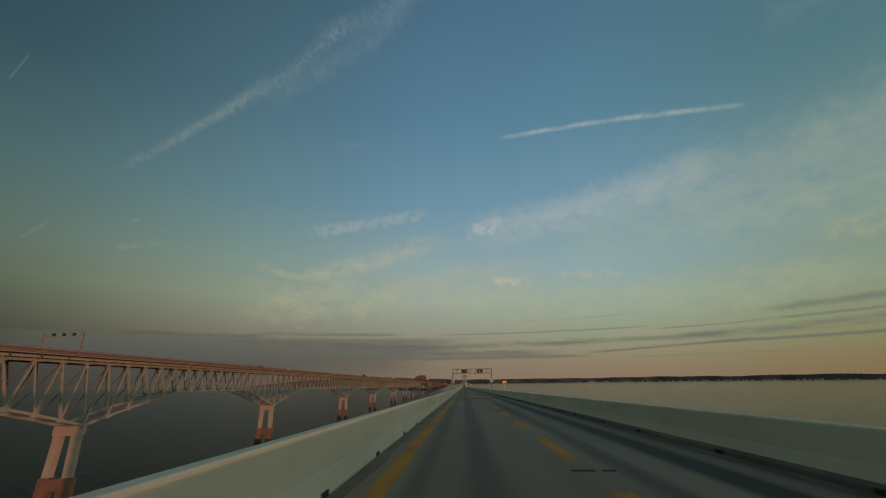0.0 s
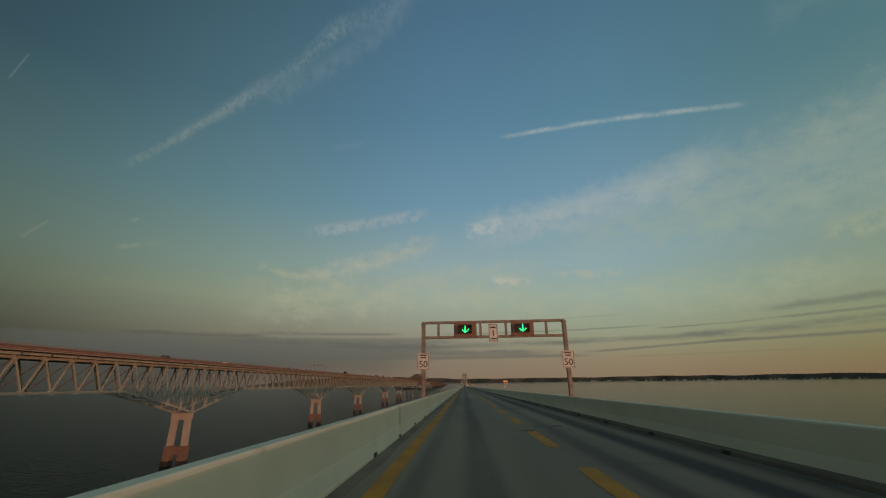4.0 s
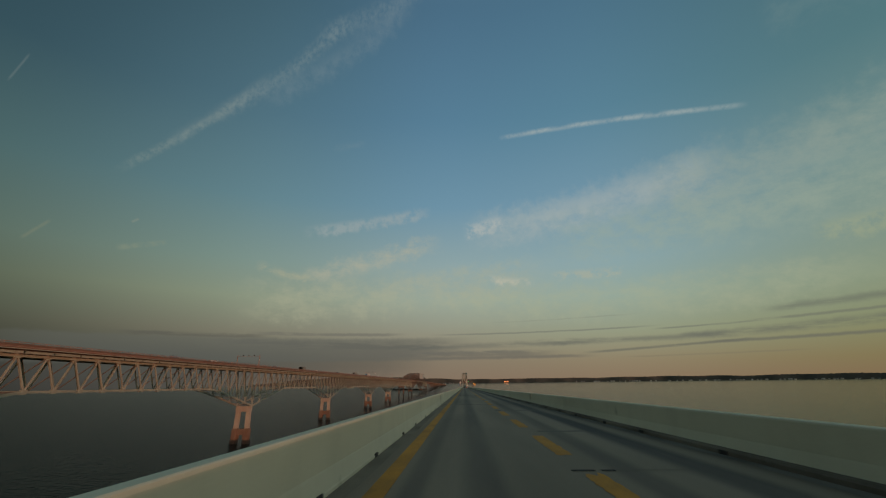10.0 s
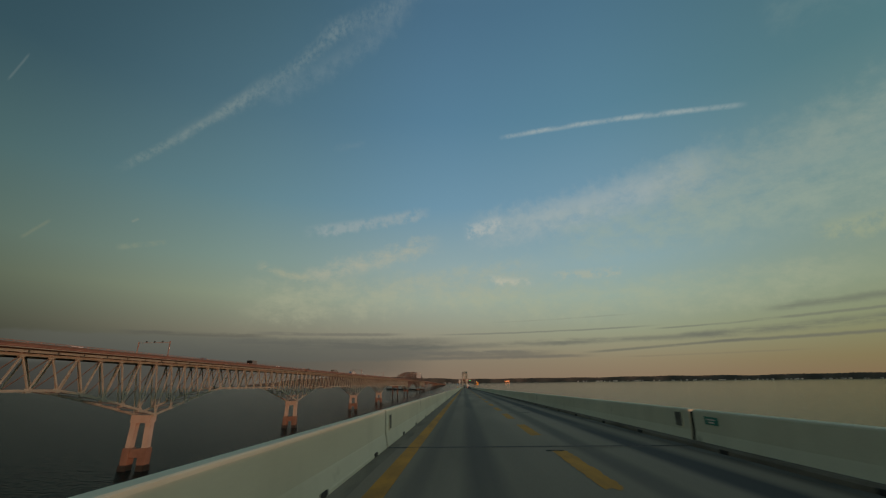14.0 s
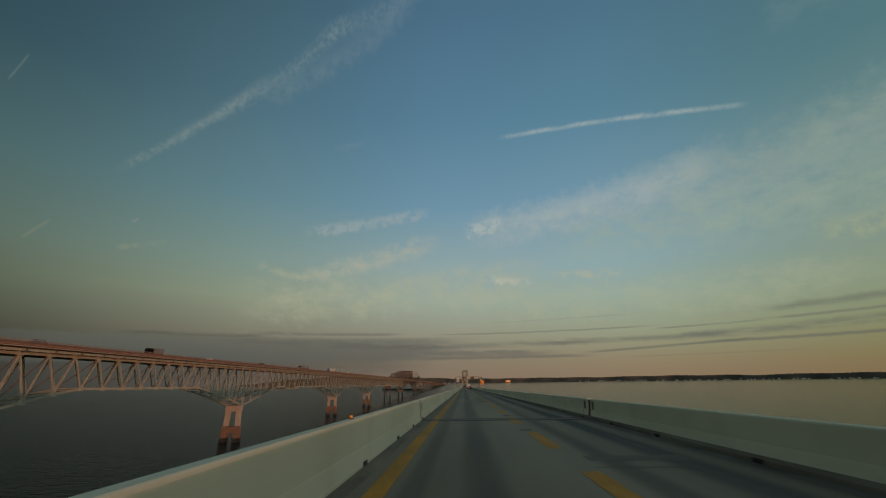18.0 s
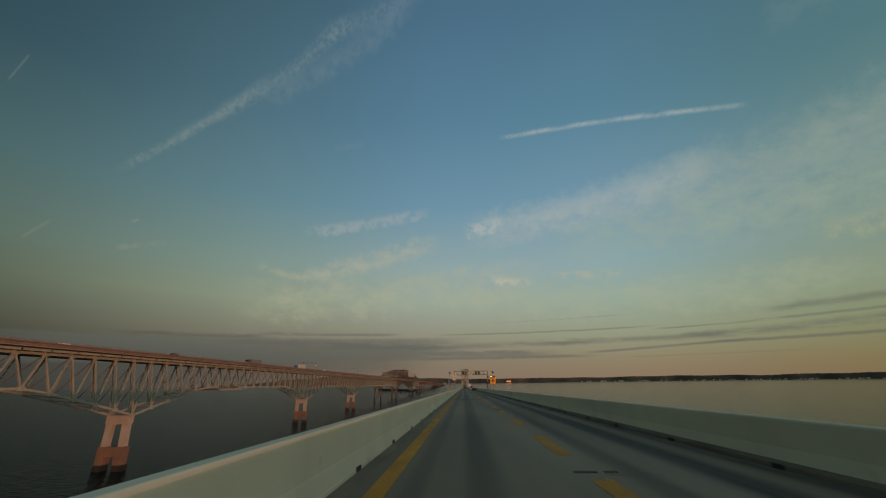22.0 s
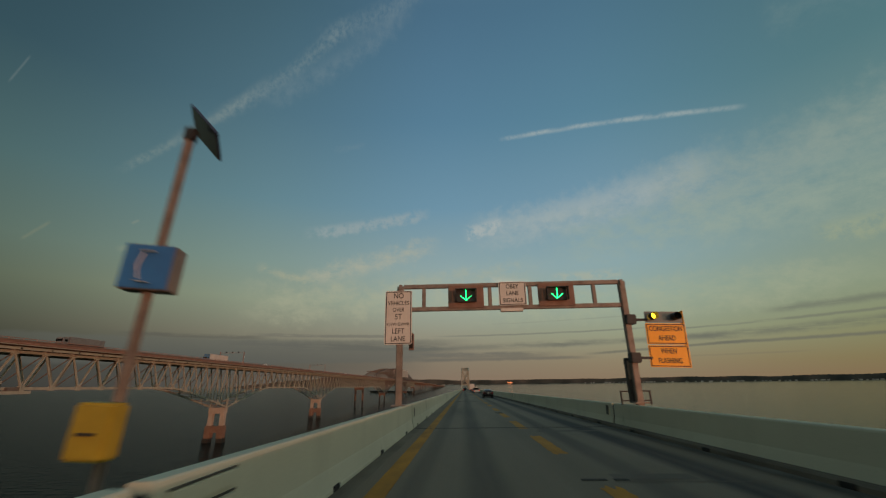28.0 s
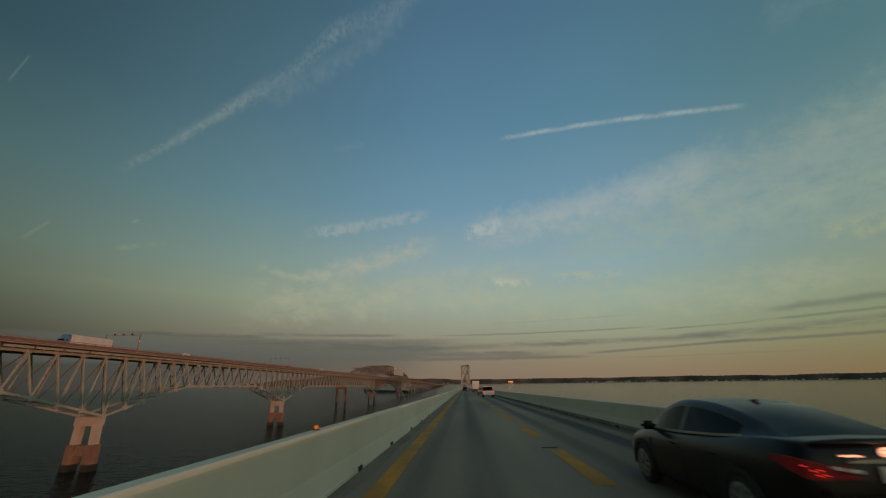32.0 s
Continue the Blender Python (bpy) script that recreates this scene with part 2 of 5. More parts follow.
TARP = material("pale_tarp", (0.42, 0.38, 0.33), (0.56, 0.51, 0.45), 0.8, 0.2, fine=2)
PATCH = material("dark_deck_repair", (0.055, 0.047, 0.034), (0.125, 0.106, 0.077), 0.85, 1.0, bump=0.4, fine=30, spread=0.6)
SEAL = material("joint_seal_olive", (0.012, 0.01, 0.007), (0.04, 0.032, 0.022), 0.85, 2.0, fine=16, spread=0.7)
GRIME = material("gutter_grime", (0.035, 0.033, 0.028), (0.15, 0.145, 0.12), 0.95, 1.5, bump=0.4, fine=30, stretch=(1, 0.3, 1))
YELLOW = material("yellow_road_paint", (0.2, 0.095, 0.006), (0.5, 0.225, 0.002), 0.85, 1.6, bump=0.3, fine=14, spread=0.55, stretch=(1, 0.4, 1))
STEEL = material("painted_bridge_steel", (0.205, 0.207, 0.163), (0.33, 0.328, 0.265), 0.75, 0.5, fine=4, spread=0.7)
# bridge steel with under-deck shade in its colour; reused on other dark parts
SHADED = material("steel_shade_dark", (0.08, 0.07, 0.06), (0.14, 0.12, 0.1), 0.8, 0.5, fine=4)
BROWN = material("old_truss_brown", (0.085, 0.064, 0.05), (0.15, 0.112, 0.09), 0.8, 0.3, fine=3)
RUSTY = material("deck_fascia_reddish", (0.18, 0.11, 0.085), (0.30, 0.19, 0.15), 0.8, 0.4, fine=5, spread=0.7)
POST = material("gantry_galvanised", (0.13, 0.1, 0.08), (0.26, 0.21, 0.175), 0.55, 3.0, metal=0.2, bump=0.1, fine=30)
PANEL = material("signal_backplate_rusty", (0.11, 0.06, 0.04), (0.25, 0.14, 0.10), 0.7, 2.0, fine=12, spread=0.7)
WHITE = material("sign_white", (0.50, 0.47, 0.42), (0.62, 0.58, 0.53), 0.5, 1.0, fine=10)
BLACK = material("sign_black", (0.015, 0.015, 0.015), (0.03, 0.03, 0.03), 0.6, 4.0)
ORANGE = material("warning_sign_amber", (0.85, 0.33, 0.0), (0.95, 0.40, 0.0), 0.45, 2.0, fine=10)
GREEN = material("marker_green", (0.01, 0.13, 0.10), (0.02, 0.2, 0.15), 0.45, 2.0, fine=10)
BLUE = material("phone_sign_blue", (0.006, 0.075, 0.25), (0.012, 0.12, 0.34), 0.45, 2.0, fine=10)
YELLOW_BOX = material("call_box_yellow", (0.24, 0.18, 0.015), (0.34, 0.25, 0.02), 0.5, 3.0, fine=10)
SOLAR = material("solar_cells", (0.02, 0.025, 0.05), (0.04, 0.05, 0.09), 0.2, 6.0)
PIER = material("pier_concrete", (0.26, 0.225, 0.18), (0.41, 0.355, 0.295), 0.9, 0.25, fine=2, spread=0.7)
PIER_BASE = material("pier_base_brown", (0.10, 0.06, 0.042), (0.2, 0.122, 0.083), 0.9, 0.3, fine=2, spread=0.7)
WET = material("pier_foot_wet_black", (0.008, 0.008, 0.008), (0.03, 0.025, 0.02), 0.5, 0.5)
TREES = material("far_trees", (0.035, 0.036, 0.03), (0.075, 0.07, 0.06), 1.0, 0.01, fine=0.1)
DARK = material("dark_opening", (0.008, 0.008, 0.008), (0.03, 0.028, 0.025), 0.9, 3.0)
RUBBER = material("tyre_rubber", (0.008, 0.008, 0.008), (0.02, 0.02, 0.02), 0.85, 8.0, bump=0.3, fine=60)
ALLOY = material("alloy_rim", (0.35, 0.36, 0.37), (0.5, 0.5, 0.5), 0.3, 6.0, metal=0.9)
CHROME = material("chrome_trim", (0.42, 0.42, 0.41), (0.52, 0.52, 0.5), 0.32, 6.0, metal=1.0)
GLASS = material("tinted_glass", (0.003, 0.003, 0.004), (0.005, 0.005, 0.006), 0.08, 1.0)
BLACK_PAINT = material("black_car_paint", (0.004, 0.004, 0.004), (0.008, 0.007, 0.007), 0.3, 0.6, fine=40)
SILVER_PAINT = material("pale_truck_paint", (0.50, 0.48, 0.44), (0.62, 0.60, 0.56), 0.3, 0.6)
BOX_WHITE = material("trailer_white", (0.40, 0.38, 0.35), (0.52, 0.50, 0.46), 0.5, 0.4)
CAB_BLUE = material("cab_blue", (0.03, 0.10, 0.20), (0.05, 0.15, 0.28), 0.3, 1.0)
GREY_PAINT = material("grey_car_paint", (0.10, 0.10, 0.11), (0.16, 0.16, 0.17), 0.3, 1.0)
TAIL = glow("tail_lamp_red", (0.16, 0.003, 0.004), 0.04)
LED_RED = glow("led_red", (1.0, 0.04, 0.02), 1.2)
PALE_LAMP = glow("pale_lamp", (1.0, 0.8, 0.6), 0.7)
CLEAR_LENS = material("clear_lens", (0.45, 0.42, 0.38), (0.6, 0.56, 0.5), 0.1, 4.0)
LED_GREEN = glow("led_green", (0.02, 1.0, 0.22), 5.0)
LED_AMBER = glow("lamp_amber", (1.0, 0.55, 0.02), 5.0)
ORANGE_GLOW = glow("orange_glow_panes", (1.0, 0.36, 0.12), 0.8)
FINGER = material("worn_finger_steel", (0.05, 0.045, 0.036), (0.13, 0.12, 0.1), 0.6, 3.0, metal=0.3, fine=25)
RUST = material("dark_rust", (0.045, 0.03, 0.02), (0.11, 0.065, 0.04), 0.9, 3.0, fine=25, spread=0.7)
HEADLAMP = glow("lamp_white", (1.0, 0.9, 0.75), 6.0)
for m in (SILVER_PAINT, CAB_BLUE, GREY_PAINT):
    m.node_tree.nodes["Principled BSDF"].inputs["Coat Weight"].default_value = 0.6
for m, ior in ((BLACK_PAINT, 1.3), (GLASS, 1.12)):
    m.node_tree.nodes["Principled BSDF"].inputs["IOR"].default_value = ior

# the deck: grey concrete, darkened where tyres run, where oil has dripped and along the right parapet
ASPHALT = material("worn_concrete_deck", (0.108, 0.088, 0.058), (0.226, 0.186, 0.127), 0.85, 0.35, bump=0.5, fine=26, spread=0.5, stretch=(1, 0.12, 1))
an, al = ASPHALT.node_tree.nodes, ASPHALT.node_tree.links
ab = an["Principled BSDF"]
grey = ab.inputs["Base Color"].links[0].from_socket
atc, asp, ano, ama = (an.new("ShaderNode" + k) for k in ("TexCoord", "SeparateXYZ", "TexNoise", "Mapping"))
al.new(atc.outputs["Object"], asp.inputs[0]), al.new(atc.outputs["Object"], ama.inputs[0]), al.new(ama.outputs[0], ano.inputs[0])
ama.inputs["Scale"].default_value, ano.inputs["Scale"].default_value, ano.inputs["Detail"].default_value = (1.0, 0.06, 1), 1.0, 4


def dark_band(colour, middle, half, depth):
    """A dark band along the road, of uneven edge; for the worn tracks and beside the right parapet."""
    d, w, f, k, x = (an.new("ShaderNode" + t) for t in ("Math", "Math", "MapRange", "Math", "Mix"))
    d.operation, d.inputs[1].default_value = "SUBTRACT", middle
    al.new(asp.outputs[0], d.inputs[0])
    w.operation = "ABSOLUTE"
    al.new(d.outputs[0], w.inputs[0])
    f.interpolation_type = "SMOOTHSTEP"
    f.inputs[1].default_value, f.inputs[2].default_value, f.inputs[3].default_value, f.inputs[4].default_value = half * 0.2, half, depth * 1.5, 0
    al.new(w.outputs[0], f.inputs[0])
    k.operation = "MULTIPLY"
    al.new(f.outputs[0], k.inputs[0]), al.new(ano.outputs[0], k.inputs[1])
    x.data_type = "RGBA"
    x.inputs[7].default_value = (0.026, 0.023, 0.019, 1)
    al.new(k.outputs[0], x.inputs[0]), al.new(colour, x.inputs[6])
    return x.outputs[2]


worn = dark_band(dark_band(dark_band(dark_band(grey, 5.0, 0.65, 1.35), 3.4, 0.5, 0.7), 0.35, 0.6, 0.75), -0.95, 0.35, 0.5)
# last dark band, centred 0.25 m in from the right parapet
al.new(dark_band(worn, X1 - 0.25, 0.5, 0.8), ab.inputs["Base Color"])

SEA = bpy.data.materials.new("bay_water")
SEA.use_nodes = True
sn, sl = SEA.node_tree.nodes, SEA.node_tree.links
sb = sn["Principled BSDF"]
sb.inputs["Base Color"].default_value, sb.inputs["Roughness"].default_value = (0.003, 0.012, 0.011, 1), 0.1
sb.inputs["Specular Tint"].default_value = (0.7, 1.0, 0.92, 1)
sb.inputs["Specular IOR Level"].default_value = 0.03
sb.inputs["IOR"].default_value = 1.33
stc, smp, sno, sbp = (sn.new("ShaderNode" + k) for k in ("TexCoord", "Mapping", "TexNoise", "Bump"))
smp.inputs["Scale"].default_value = (0.22, 0.6, 1)
sno.inputs["Scale"].default_value, sno.inputs["Detail"].default_value = 1.0, 3
sbp.inputs["Distance"].default_value = 0.9
sl.new(stc.outputs["Object"], smp.inputs[0]), sl.new(smp.outputs[0], sno.inputs[0])
# choppy on the open side, calm in the lee of the bridge
sxy, lee = sn.new("ShaderNodeSeparateXYZ"), sn.new("ShaderNodeMapRange")
for i, v in enumerate((-60.0, 40.0, 1.0, 0.16)):
    lee.inputs[i + 1].default_value = v
sl.new(stc.outputs["Object"], sxy.inputs[0]), sl.new(sxy.outputs[0], lee.inputs[0]), sl.new(lee.outputs[0], sbp.inputs["Strength"])
sl.new(sno.outputs[0], sbp.inputs["Height"]), sl.new(sbp.outputs[0], sb.inputs["Normal"])


# ---- building blocks ----
def mesh_of(name, bm, mat):
    me = bpy.data.meshes.new(name)
    bmesh.ops.recalc_face_normals(bm, faces=bm.faces)
    bm.to_mesh(me)
    bm.free()
    me.materials.append(mat)
    return me


def part(name, bm, mat, parent=None, label="", smooth=False):
    """Links a bmesh as one mesh object under a thing or a part."""
    ob = new(name, mesh_of(name, bm, mat))
    if smooth:
        for p in ob.data.polygons:
            p.use_smooth = True
    ob.parent = parent
    return tagged(ob, label) if label else ob


def box(x0, x1, y0, y1, z0, z1, bevel=0.0, bm=None):
    own = bm or bmesh.new()
    v = bmesh.ops.create_cube(own, size=1)["verts"]
    bmesh.ops.transform(own, verts=v, matrix=Matrix.Translation(((x0 + x1) / 2, (y0 + y1) / 2, (z0 + z1) / 2))
                        @ Matrix.Diagonal((x1 - x0, y1 - y0, z1 - z0, 1)))
    if bevel:
        bmesh.ops.bevel(own, geom=list({e for a in v for e in a.link_edges}), offset=bevel, segments=2, affect="EDGES")
    return own


def beam(a, b, w, d, bm=None):
    """A square bar from a to b."""
    own = bm or bmesh.new()
    a, b = Vector(a), Vector(b)
    v = bmesh.ops.create_cube(own, size=1)["verts"]
    turn = (b - a).to_track_quat("Z", "Y").to_matrix().to_4x4()
    bmesh.ops.transform(own, verts=v, matrix=Matrix.Translation((a + b) / 2) @ turn @ Matrix.Diagonal((w, d, (b - a).length, 1)))
    return own


def prism(section, ys, height, close=True):
    """Sweeps a closed section of (x, z) along y; height(y) is added to z."""
    bm = bmesh.new()
    rings = [[bm.verts.new((x, y, z + height(y))) for x, z in section] for y in ys]
    n = len(section)
    for r, s in zip(rings, rings[1:]):
        for i in range(n):
            bm.faces.new((r[i], r[(i + 1) % n], s[(i + 1) % n], s[i]))
    bm.faces.new(rings[0]), bm.faces.new(rings[-1])
    return bm


def steps(a, b, d):
    n = max(1, round((b - a) / d))
    return [a + (b - a) * i / n for i in range(n + 1)]


def thing(name, at, label, category, group="", kind=""):
    ob = new(name)
    ob.empty_display_size = 0.3
    ob.matrix_world = at
    return tagged(ob, label, category, group, kind)


# ---- water and shore ----
bm = bmesh.new()
bmesh.ops.create_circle(bm, cap_ends=True, segments=96, radius=4900)
tagged(part("water", bm, SEA), "calm dark green bay water with small ripples", "water", kind="structure").location = (0, 350, WATER)


def shore(name, radius, a0, a1, height, label):
    bm = bmesh.new()
    low, top, back = [], [], []
    n = int((a1 - a0) * 8)
    for i in range(n + 1):
        a = radians(a0 + (a1 - a0) * i / n)
        r = radius * (1 + 0.02 * noise.noise(Vector((i * 0.05, radius, 0))))
        h = height * (0.8 + 0.2 * noise.noise(Vector((i * 0.03, 7, radius))) + 0.1 * noise.noise(Vector((i * 0.6, 3, radius))))
        turn = math.degrees(a)
        h *= (1 + 0.1 * min(12.0, max(0.0, -1.5 - turn))) * min(1.0, max(0.02, (turn + 30) / 12))
        for ring, rr, z in ((low, r, WATER - 1), (top, r + 30, WATER + h), (back, r + 120, WATER + h * 0.8)):
            ring.append(bm.verts.new((rr * math.sin(a), 350 + rr * math.cos(a), z)))
    for r, s in ((low, top), (top, back)):
        for i in range(n):
            bm.faces.new((r[i], r[i + 1], s[i + 1], s[i]))
    return tagged(part(name, bm, TREES), label, "shore", kind="structure")


shore("backdrop", 4600, -30, 100, 52, "low wooded far shore along the horizon, higher beyond the second bridge")

# ---- the carriageway ----
ys = steps(NEAR, FAR, 20)
tagged(part("road", prism([(X0 - 0.2, 0), (X1 + 0.2, 0), (X1 + 0.2, -0.35), (X0 - 0.2, -0.35)], ys, road_z), ASPHALT),
       "worn grey concrete bridge deck with dark tyre tracks", "road", kind="structure")
bm = bmesh.new()
for x in (-2.2, 0.6, 3.6, 6.4):
    prism_part = prism([(x, -0.36), (x + 0.3, -0.36), (x + 0.3, -2.3), (x, -2.3)], steps(NEAR, FAR, 60), road_z)
    me = bpy.data.meshes.new("tmp")
    prism_part.to_mesh(me), prism_part.free()
    bm.from_mesh(me)
    bpy.data.meshes.remove(me)
tagged(part("bridge_girders", bm, STEEL), "steel girders under the concrete deck", "bridge", kind="structure")


def ragged_strip(x0, x1, y0, y1, side, up):
    """A dirt strip whose inner edge wavers."""
    bm = bmesh.new()
    last = None
    for i, y in enumerate(steps(y0, y1, 1.2)):
        w = 0.09 * noise.noise(Vector((y * 0.35, side * 9, 1))) + 0.06 * noise.noise(Vector((y * 1.7, side * 5, 2)))
        a, b = (x0, x1 + w) if side < 0 else (x0 + w, x1)
        row = [bm.verts.new((a, y, road_z(y) + up)), bm.verts.new((b, y, road_z(y) + up))]
        if last:
            bm.faces.new((last[0], last[1], row[1], row[0]))
        last = row
    return bm


tagged(part("gutter", ragged_strip(X0 - 0.05, X0 + 0.33, -30, 900, -1, 0.004), DUST), "grey dust in the gutter along the parapet", "gutter", kind="structure")
tagged(part("gutter", ragged_strip(X1 - 0.42, X1 + 0.05, -30, 900, 1, 0.004), GRIME), "dark dirt and grit in the gutter along the parapet", "gutter", kind="structure")
tagged(part("edge_line", prism([(-1.72, 0.008), (-1.36, 0.008), (-1.36, -0.01), (-1.72, -0.01)], ys, road_z), YELLOW),
       "solid worn yellow edge line", "road marking", kind="structure")
DASH_X, DASH, CYCLE = 2.53, 4.6, 7.3
# the painters' spacing drifts a little along the bridge: far ends of dashes that are known, the others lie evenly between
KNOWN = [-28.7, 7.8, 15.1, 22.3, 30.0, 38.0, 51.6, 59.8, 72.3, 79.4, 123.1, 130.6, 145.4, 152.9, 160.3, 166.9, 183.0, 190.6, 197.6, 204.2, 218.8, 226.6, 233.6, 239.9, 257.4, 272.3, 280.1,
         326.4, 333.6, 342.4, 349.8, 365.0, 372.4, 380.6, 388.0, 397.1, 404.6, 414.1, 421.1, 437.3, 444.4, 453.3, 460.5, 467.8, 475.5, 518.4, 526.4, 540.4, 547.6, 555.6, 563.1, 578.1, 592.8, 600.2, 899.5]
DASH_ENDS = []
for y0, y1 in zip(KNOWN, KNOWN[1:]):
    count = max(1, round((y1 - y0) / CYCLE))
    DASH_ENDS += [y0 + (y1 - y0) * k / count for k in range(count)]
slope = Matrix.Rotation(-math.atan(GRADE), 4, "X")
dashes = thing("lane_line", Matrix.Identity(4), "broken worn yellow line between the two lanes", "road marking", kind="structure")


def worn_dash(seed):
    """One painted dash, its sides chipped and its ends worn into uneven tongues."""
    bm, rnd, rows = bmesh.new(), random.Random(seed), []
    tongues = [(rnd.uniform(0, 0.3), rnd.uniform(0, 0.45)) for k in range(6)]
    for i in range(27):
        row = []
        for k in range(6):
            near, far = tongues[k]
            u = near + (DASH - near - far) * i / 26
            x = -0.2 + 0.08 * k + (rnd.uniform(-0.03, 0.03) if k in (0, 5) else 0)
            row.append(bm.verts.new((x, u, 0.002)))
        rows.append(row)
    for r, s in zip(rows, rows[1:]):
        for k in range(5):
            bm.faces.new((r[k], r[k + 1], s[k + 1], s[k]))
    return mesh_of("dash", bm, YELLOW)


dash_meshes = [worn_dash(k) for k in range(4)]
for k, y in enumerate(DASH_ENDS):
    y -= DASH
    d = new("dash", dash_meshes[k * 7 % 4])
    d.parent, d.matrix_world = dashes, Matrix.Translation((DASH_X, y, road_z(y) + 0.004)) @ slope
pit_mesh = mesh_of("marker", box(-0.24, 0.24, -0.06, 0.06, 0.0, 0.014, 0.005), DARK)
pit_mesh2 = mesh_of("marker", box(-0.14, 0.14, -0.06, 0.06, 0.0, 0.014, 0.005), DARK)
for y in (93.9, 9.4, 31.5, 52.7, 74.6, 124.7, 146.3, 159.8, 167.2, 197.8, 219.5, 242.5, 250.1, 272.1, 327.3, 350.4, 358.5, 381.5, 404.9, 414.6, 437.3, 459.3, 467.9, 518.8, 539.8, 541.0, 555.4, 571.7, 593.1):
    m = tagged(new("road_patch", pit_mesh), "small dark patch set into the deck by the lane line", "road patch", "patches by the lane line")
    m.matrix_world = Matrix.Translation((DASH_X - 0.1, y, road_z(y))) @ slope
for y in (9.4, 197.8, 414.6, 467.9, 518.8):
    m = tagged(new("road_patch", pit_mesh2), "small dark patch set into the deck by the lane line", "road patch", "patches by the lane line")
    m.matrix_world = Matrix.Translation((DASH_X + 0.42, y, road_z(y))) @ slope

rnd = random.Random(9)
seams, repairs = bmesh.new(), bmesh.new()


def ragged_band(bm, x0, x1, y, deep, k):
    """A thin band across the lane whose edges waver."""
    last = None
    for i, x in enumerate(steps(x0, x1, 0.25)):
        e = 0.12 * deep * noise.noise(Vector((x * 1.9, k * 3.7, 5)))
        f = 0.12 * deep * noise.noise(Vector((x * 1.9, k * 3.7, 9)))
        row = [bm.verts.new((x, y + e, road_z(y + e) + 0.006)), bm.verts.new((x, y + deep + f, road_z(y + deep + f) + 0.006))]
        if last:
            bm.faces.new((last[0], last[1], row[1], row[0]))
        last = row


for k, y in enumerate(DASH_ENDS[6:90]):
    y += 0.2
    x1 = rnd.choice((3.9, 4.4, 4.9, 5.6))
    ragged_band(seams, DASH_X + 0.22, x1, y, 0.05, k)
    if rnd.random() < 0.6:
        ragged_band(repairs, DASH_X + rnd.uniform(0.25, 0.4), rnd.uniform(3.7, 5.9), y + rnd.uniform(0.2, 1.2), rnd.uniform(0.2, 0.8), k + 200)
tagged(part("deck_seams", seams, PATCH), "thin dark seams across the concrete deck", "seam", kind="stuff")
tagged(part("deck_repairs", repairs, PATCH), "dark uneven repair patches across the lane", "road patch", kind="stuff")

# low dirty kerb along the foot of the far parapet
tagged(part("kerb", prism([(X1 + 0.01, -0.05), (X1 + 0.02, 0.15), (X1 - 0.07, 0.135), (X1 - 0.12, 0.09), (X1 - 0.14, -0.05)], ys, road_z), KERB_DIRT),
       "dirty brown kerb at the parapet foot", "kerb", kind="structure")

# ---- parapets, in lengths between the deck joints ----
TOP, TOP_RIGHT = 1.037, 0.97


def outline(top):
    """A parapet's section with a sloping toe: metres back from the foot, and height."""
    return [(0, -0.4), (0, 0.06), (0.012, 0.085), (0.062, 0.36), (0.072, 0.40), (0.088, top - 0.05), (0.098, top - 0.015), (0.12, top), (0.29, top),
            (0.32, top - 0.02), (0.335, top - 0.06), (0.335, -0.4)]



WIDE, THIN = (63.1, 355.9), (166.9, 230.5, 272.9, 397.6, 463.8, 529.5, 567.3)
JOINTS = sorted(WIDE + THIN)
GATE = 513.35


def parapet(name, face, way):
    wall = thing(name, Matrix.Identity(4), "pale weathered concrete parapet with dark joints", "parapet", kind="structure")
    joints = sorted(JOINTS + [GATE]) if way < 0 else JOINTS
    ends = [NEAR, *joints, FAR]
    top = TOP if way < 0 else TOP_RIGHT
    section = outline(top)
    shape = [(face + way * x, z) for x, z in section]
    for a, b in zip(ends, ends[1:]):
        ga, gb = (0.26 if y in WIDE else 0.11 if y == GATE else 0.12 for y in (a, b))
        part("segment", prism(shape, steps(a + ga, b - gb, 12), road_z), CONCRETE, wall)
    inner = [(face + way * (x + (0.05 if x < 0.3 else -0.05)), min(z, top - 0.07)) for x, z in section]
    for y in JOINTS:
        g = 0.3 if y in WIDE else 0.14
        part("joint_seal", prism(inner, [y - g, y + g], road_z), DARK if y in WIDE else SEAL, wall, "dark rust-stained joint seal")
        if y in WIDE:
            cover = [(face + way * (x + (0.03 if x < 0.3 else -0.02)), min(z, top - 0.03)) for x, z in section]
            part("sliding_cover", prism(cover, [y - 0.17, y + 0.17], road_z), RUST, wall, "rusty steel cover plate over the joint")
    lean = math.atan2(0.027, 0.65)
    slot = mesh_of("drain_slot", box(-0.02, 0.02, -0.17, 0.17, 0.0, 0.1, 0.012), DARK)
    for i in range(170):
        y = 2.7 + i * 4.48 + 0.25 * math.sin(i * 2.7)
        s = new("drain_slot", slot)
        s.parent, s.matrix_world = wall, Matrix.Translation((face - way * (0.0 if way < 0 else 0.13), y, road_z(y) + 0.005)) @ slope
    for y in JOINTS:
        for off in (0.7, -0.7) if way > 0 and y in WIDE else (0.72,):
            c = new("recess_cover", recess)
            c.parent = wall
            c.matrix_world = Matrix.Translation((face + way * 0.072, y + off, road_z(y + off) + 0.66)) @ Matrix.Rotation(-way * -lean, 4, "Y")
            f = new("rim", recess_rim)
            f.parent, f.matrix_world = c, c.matrix_world.copy()
    return wall


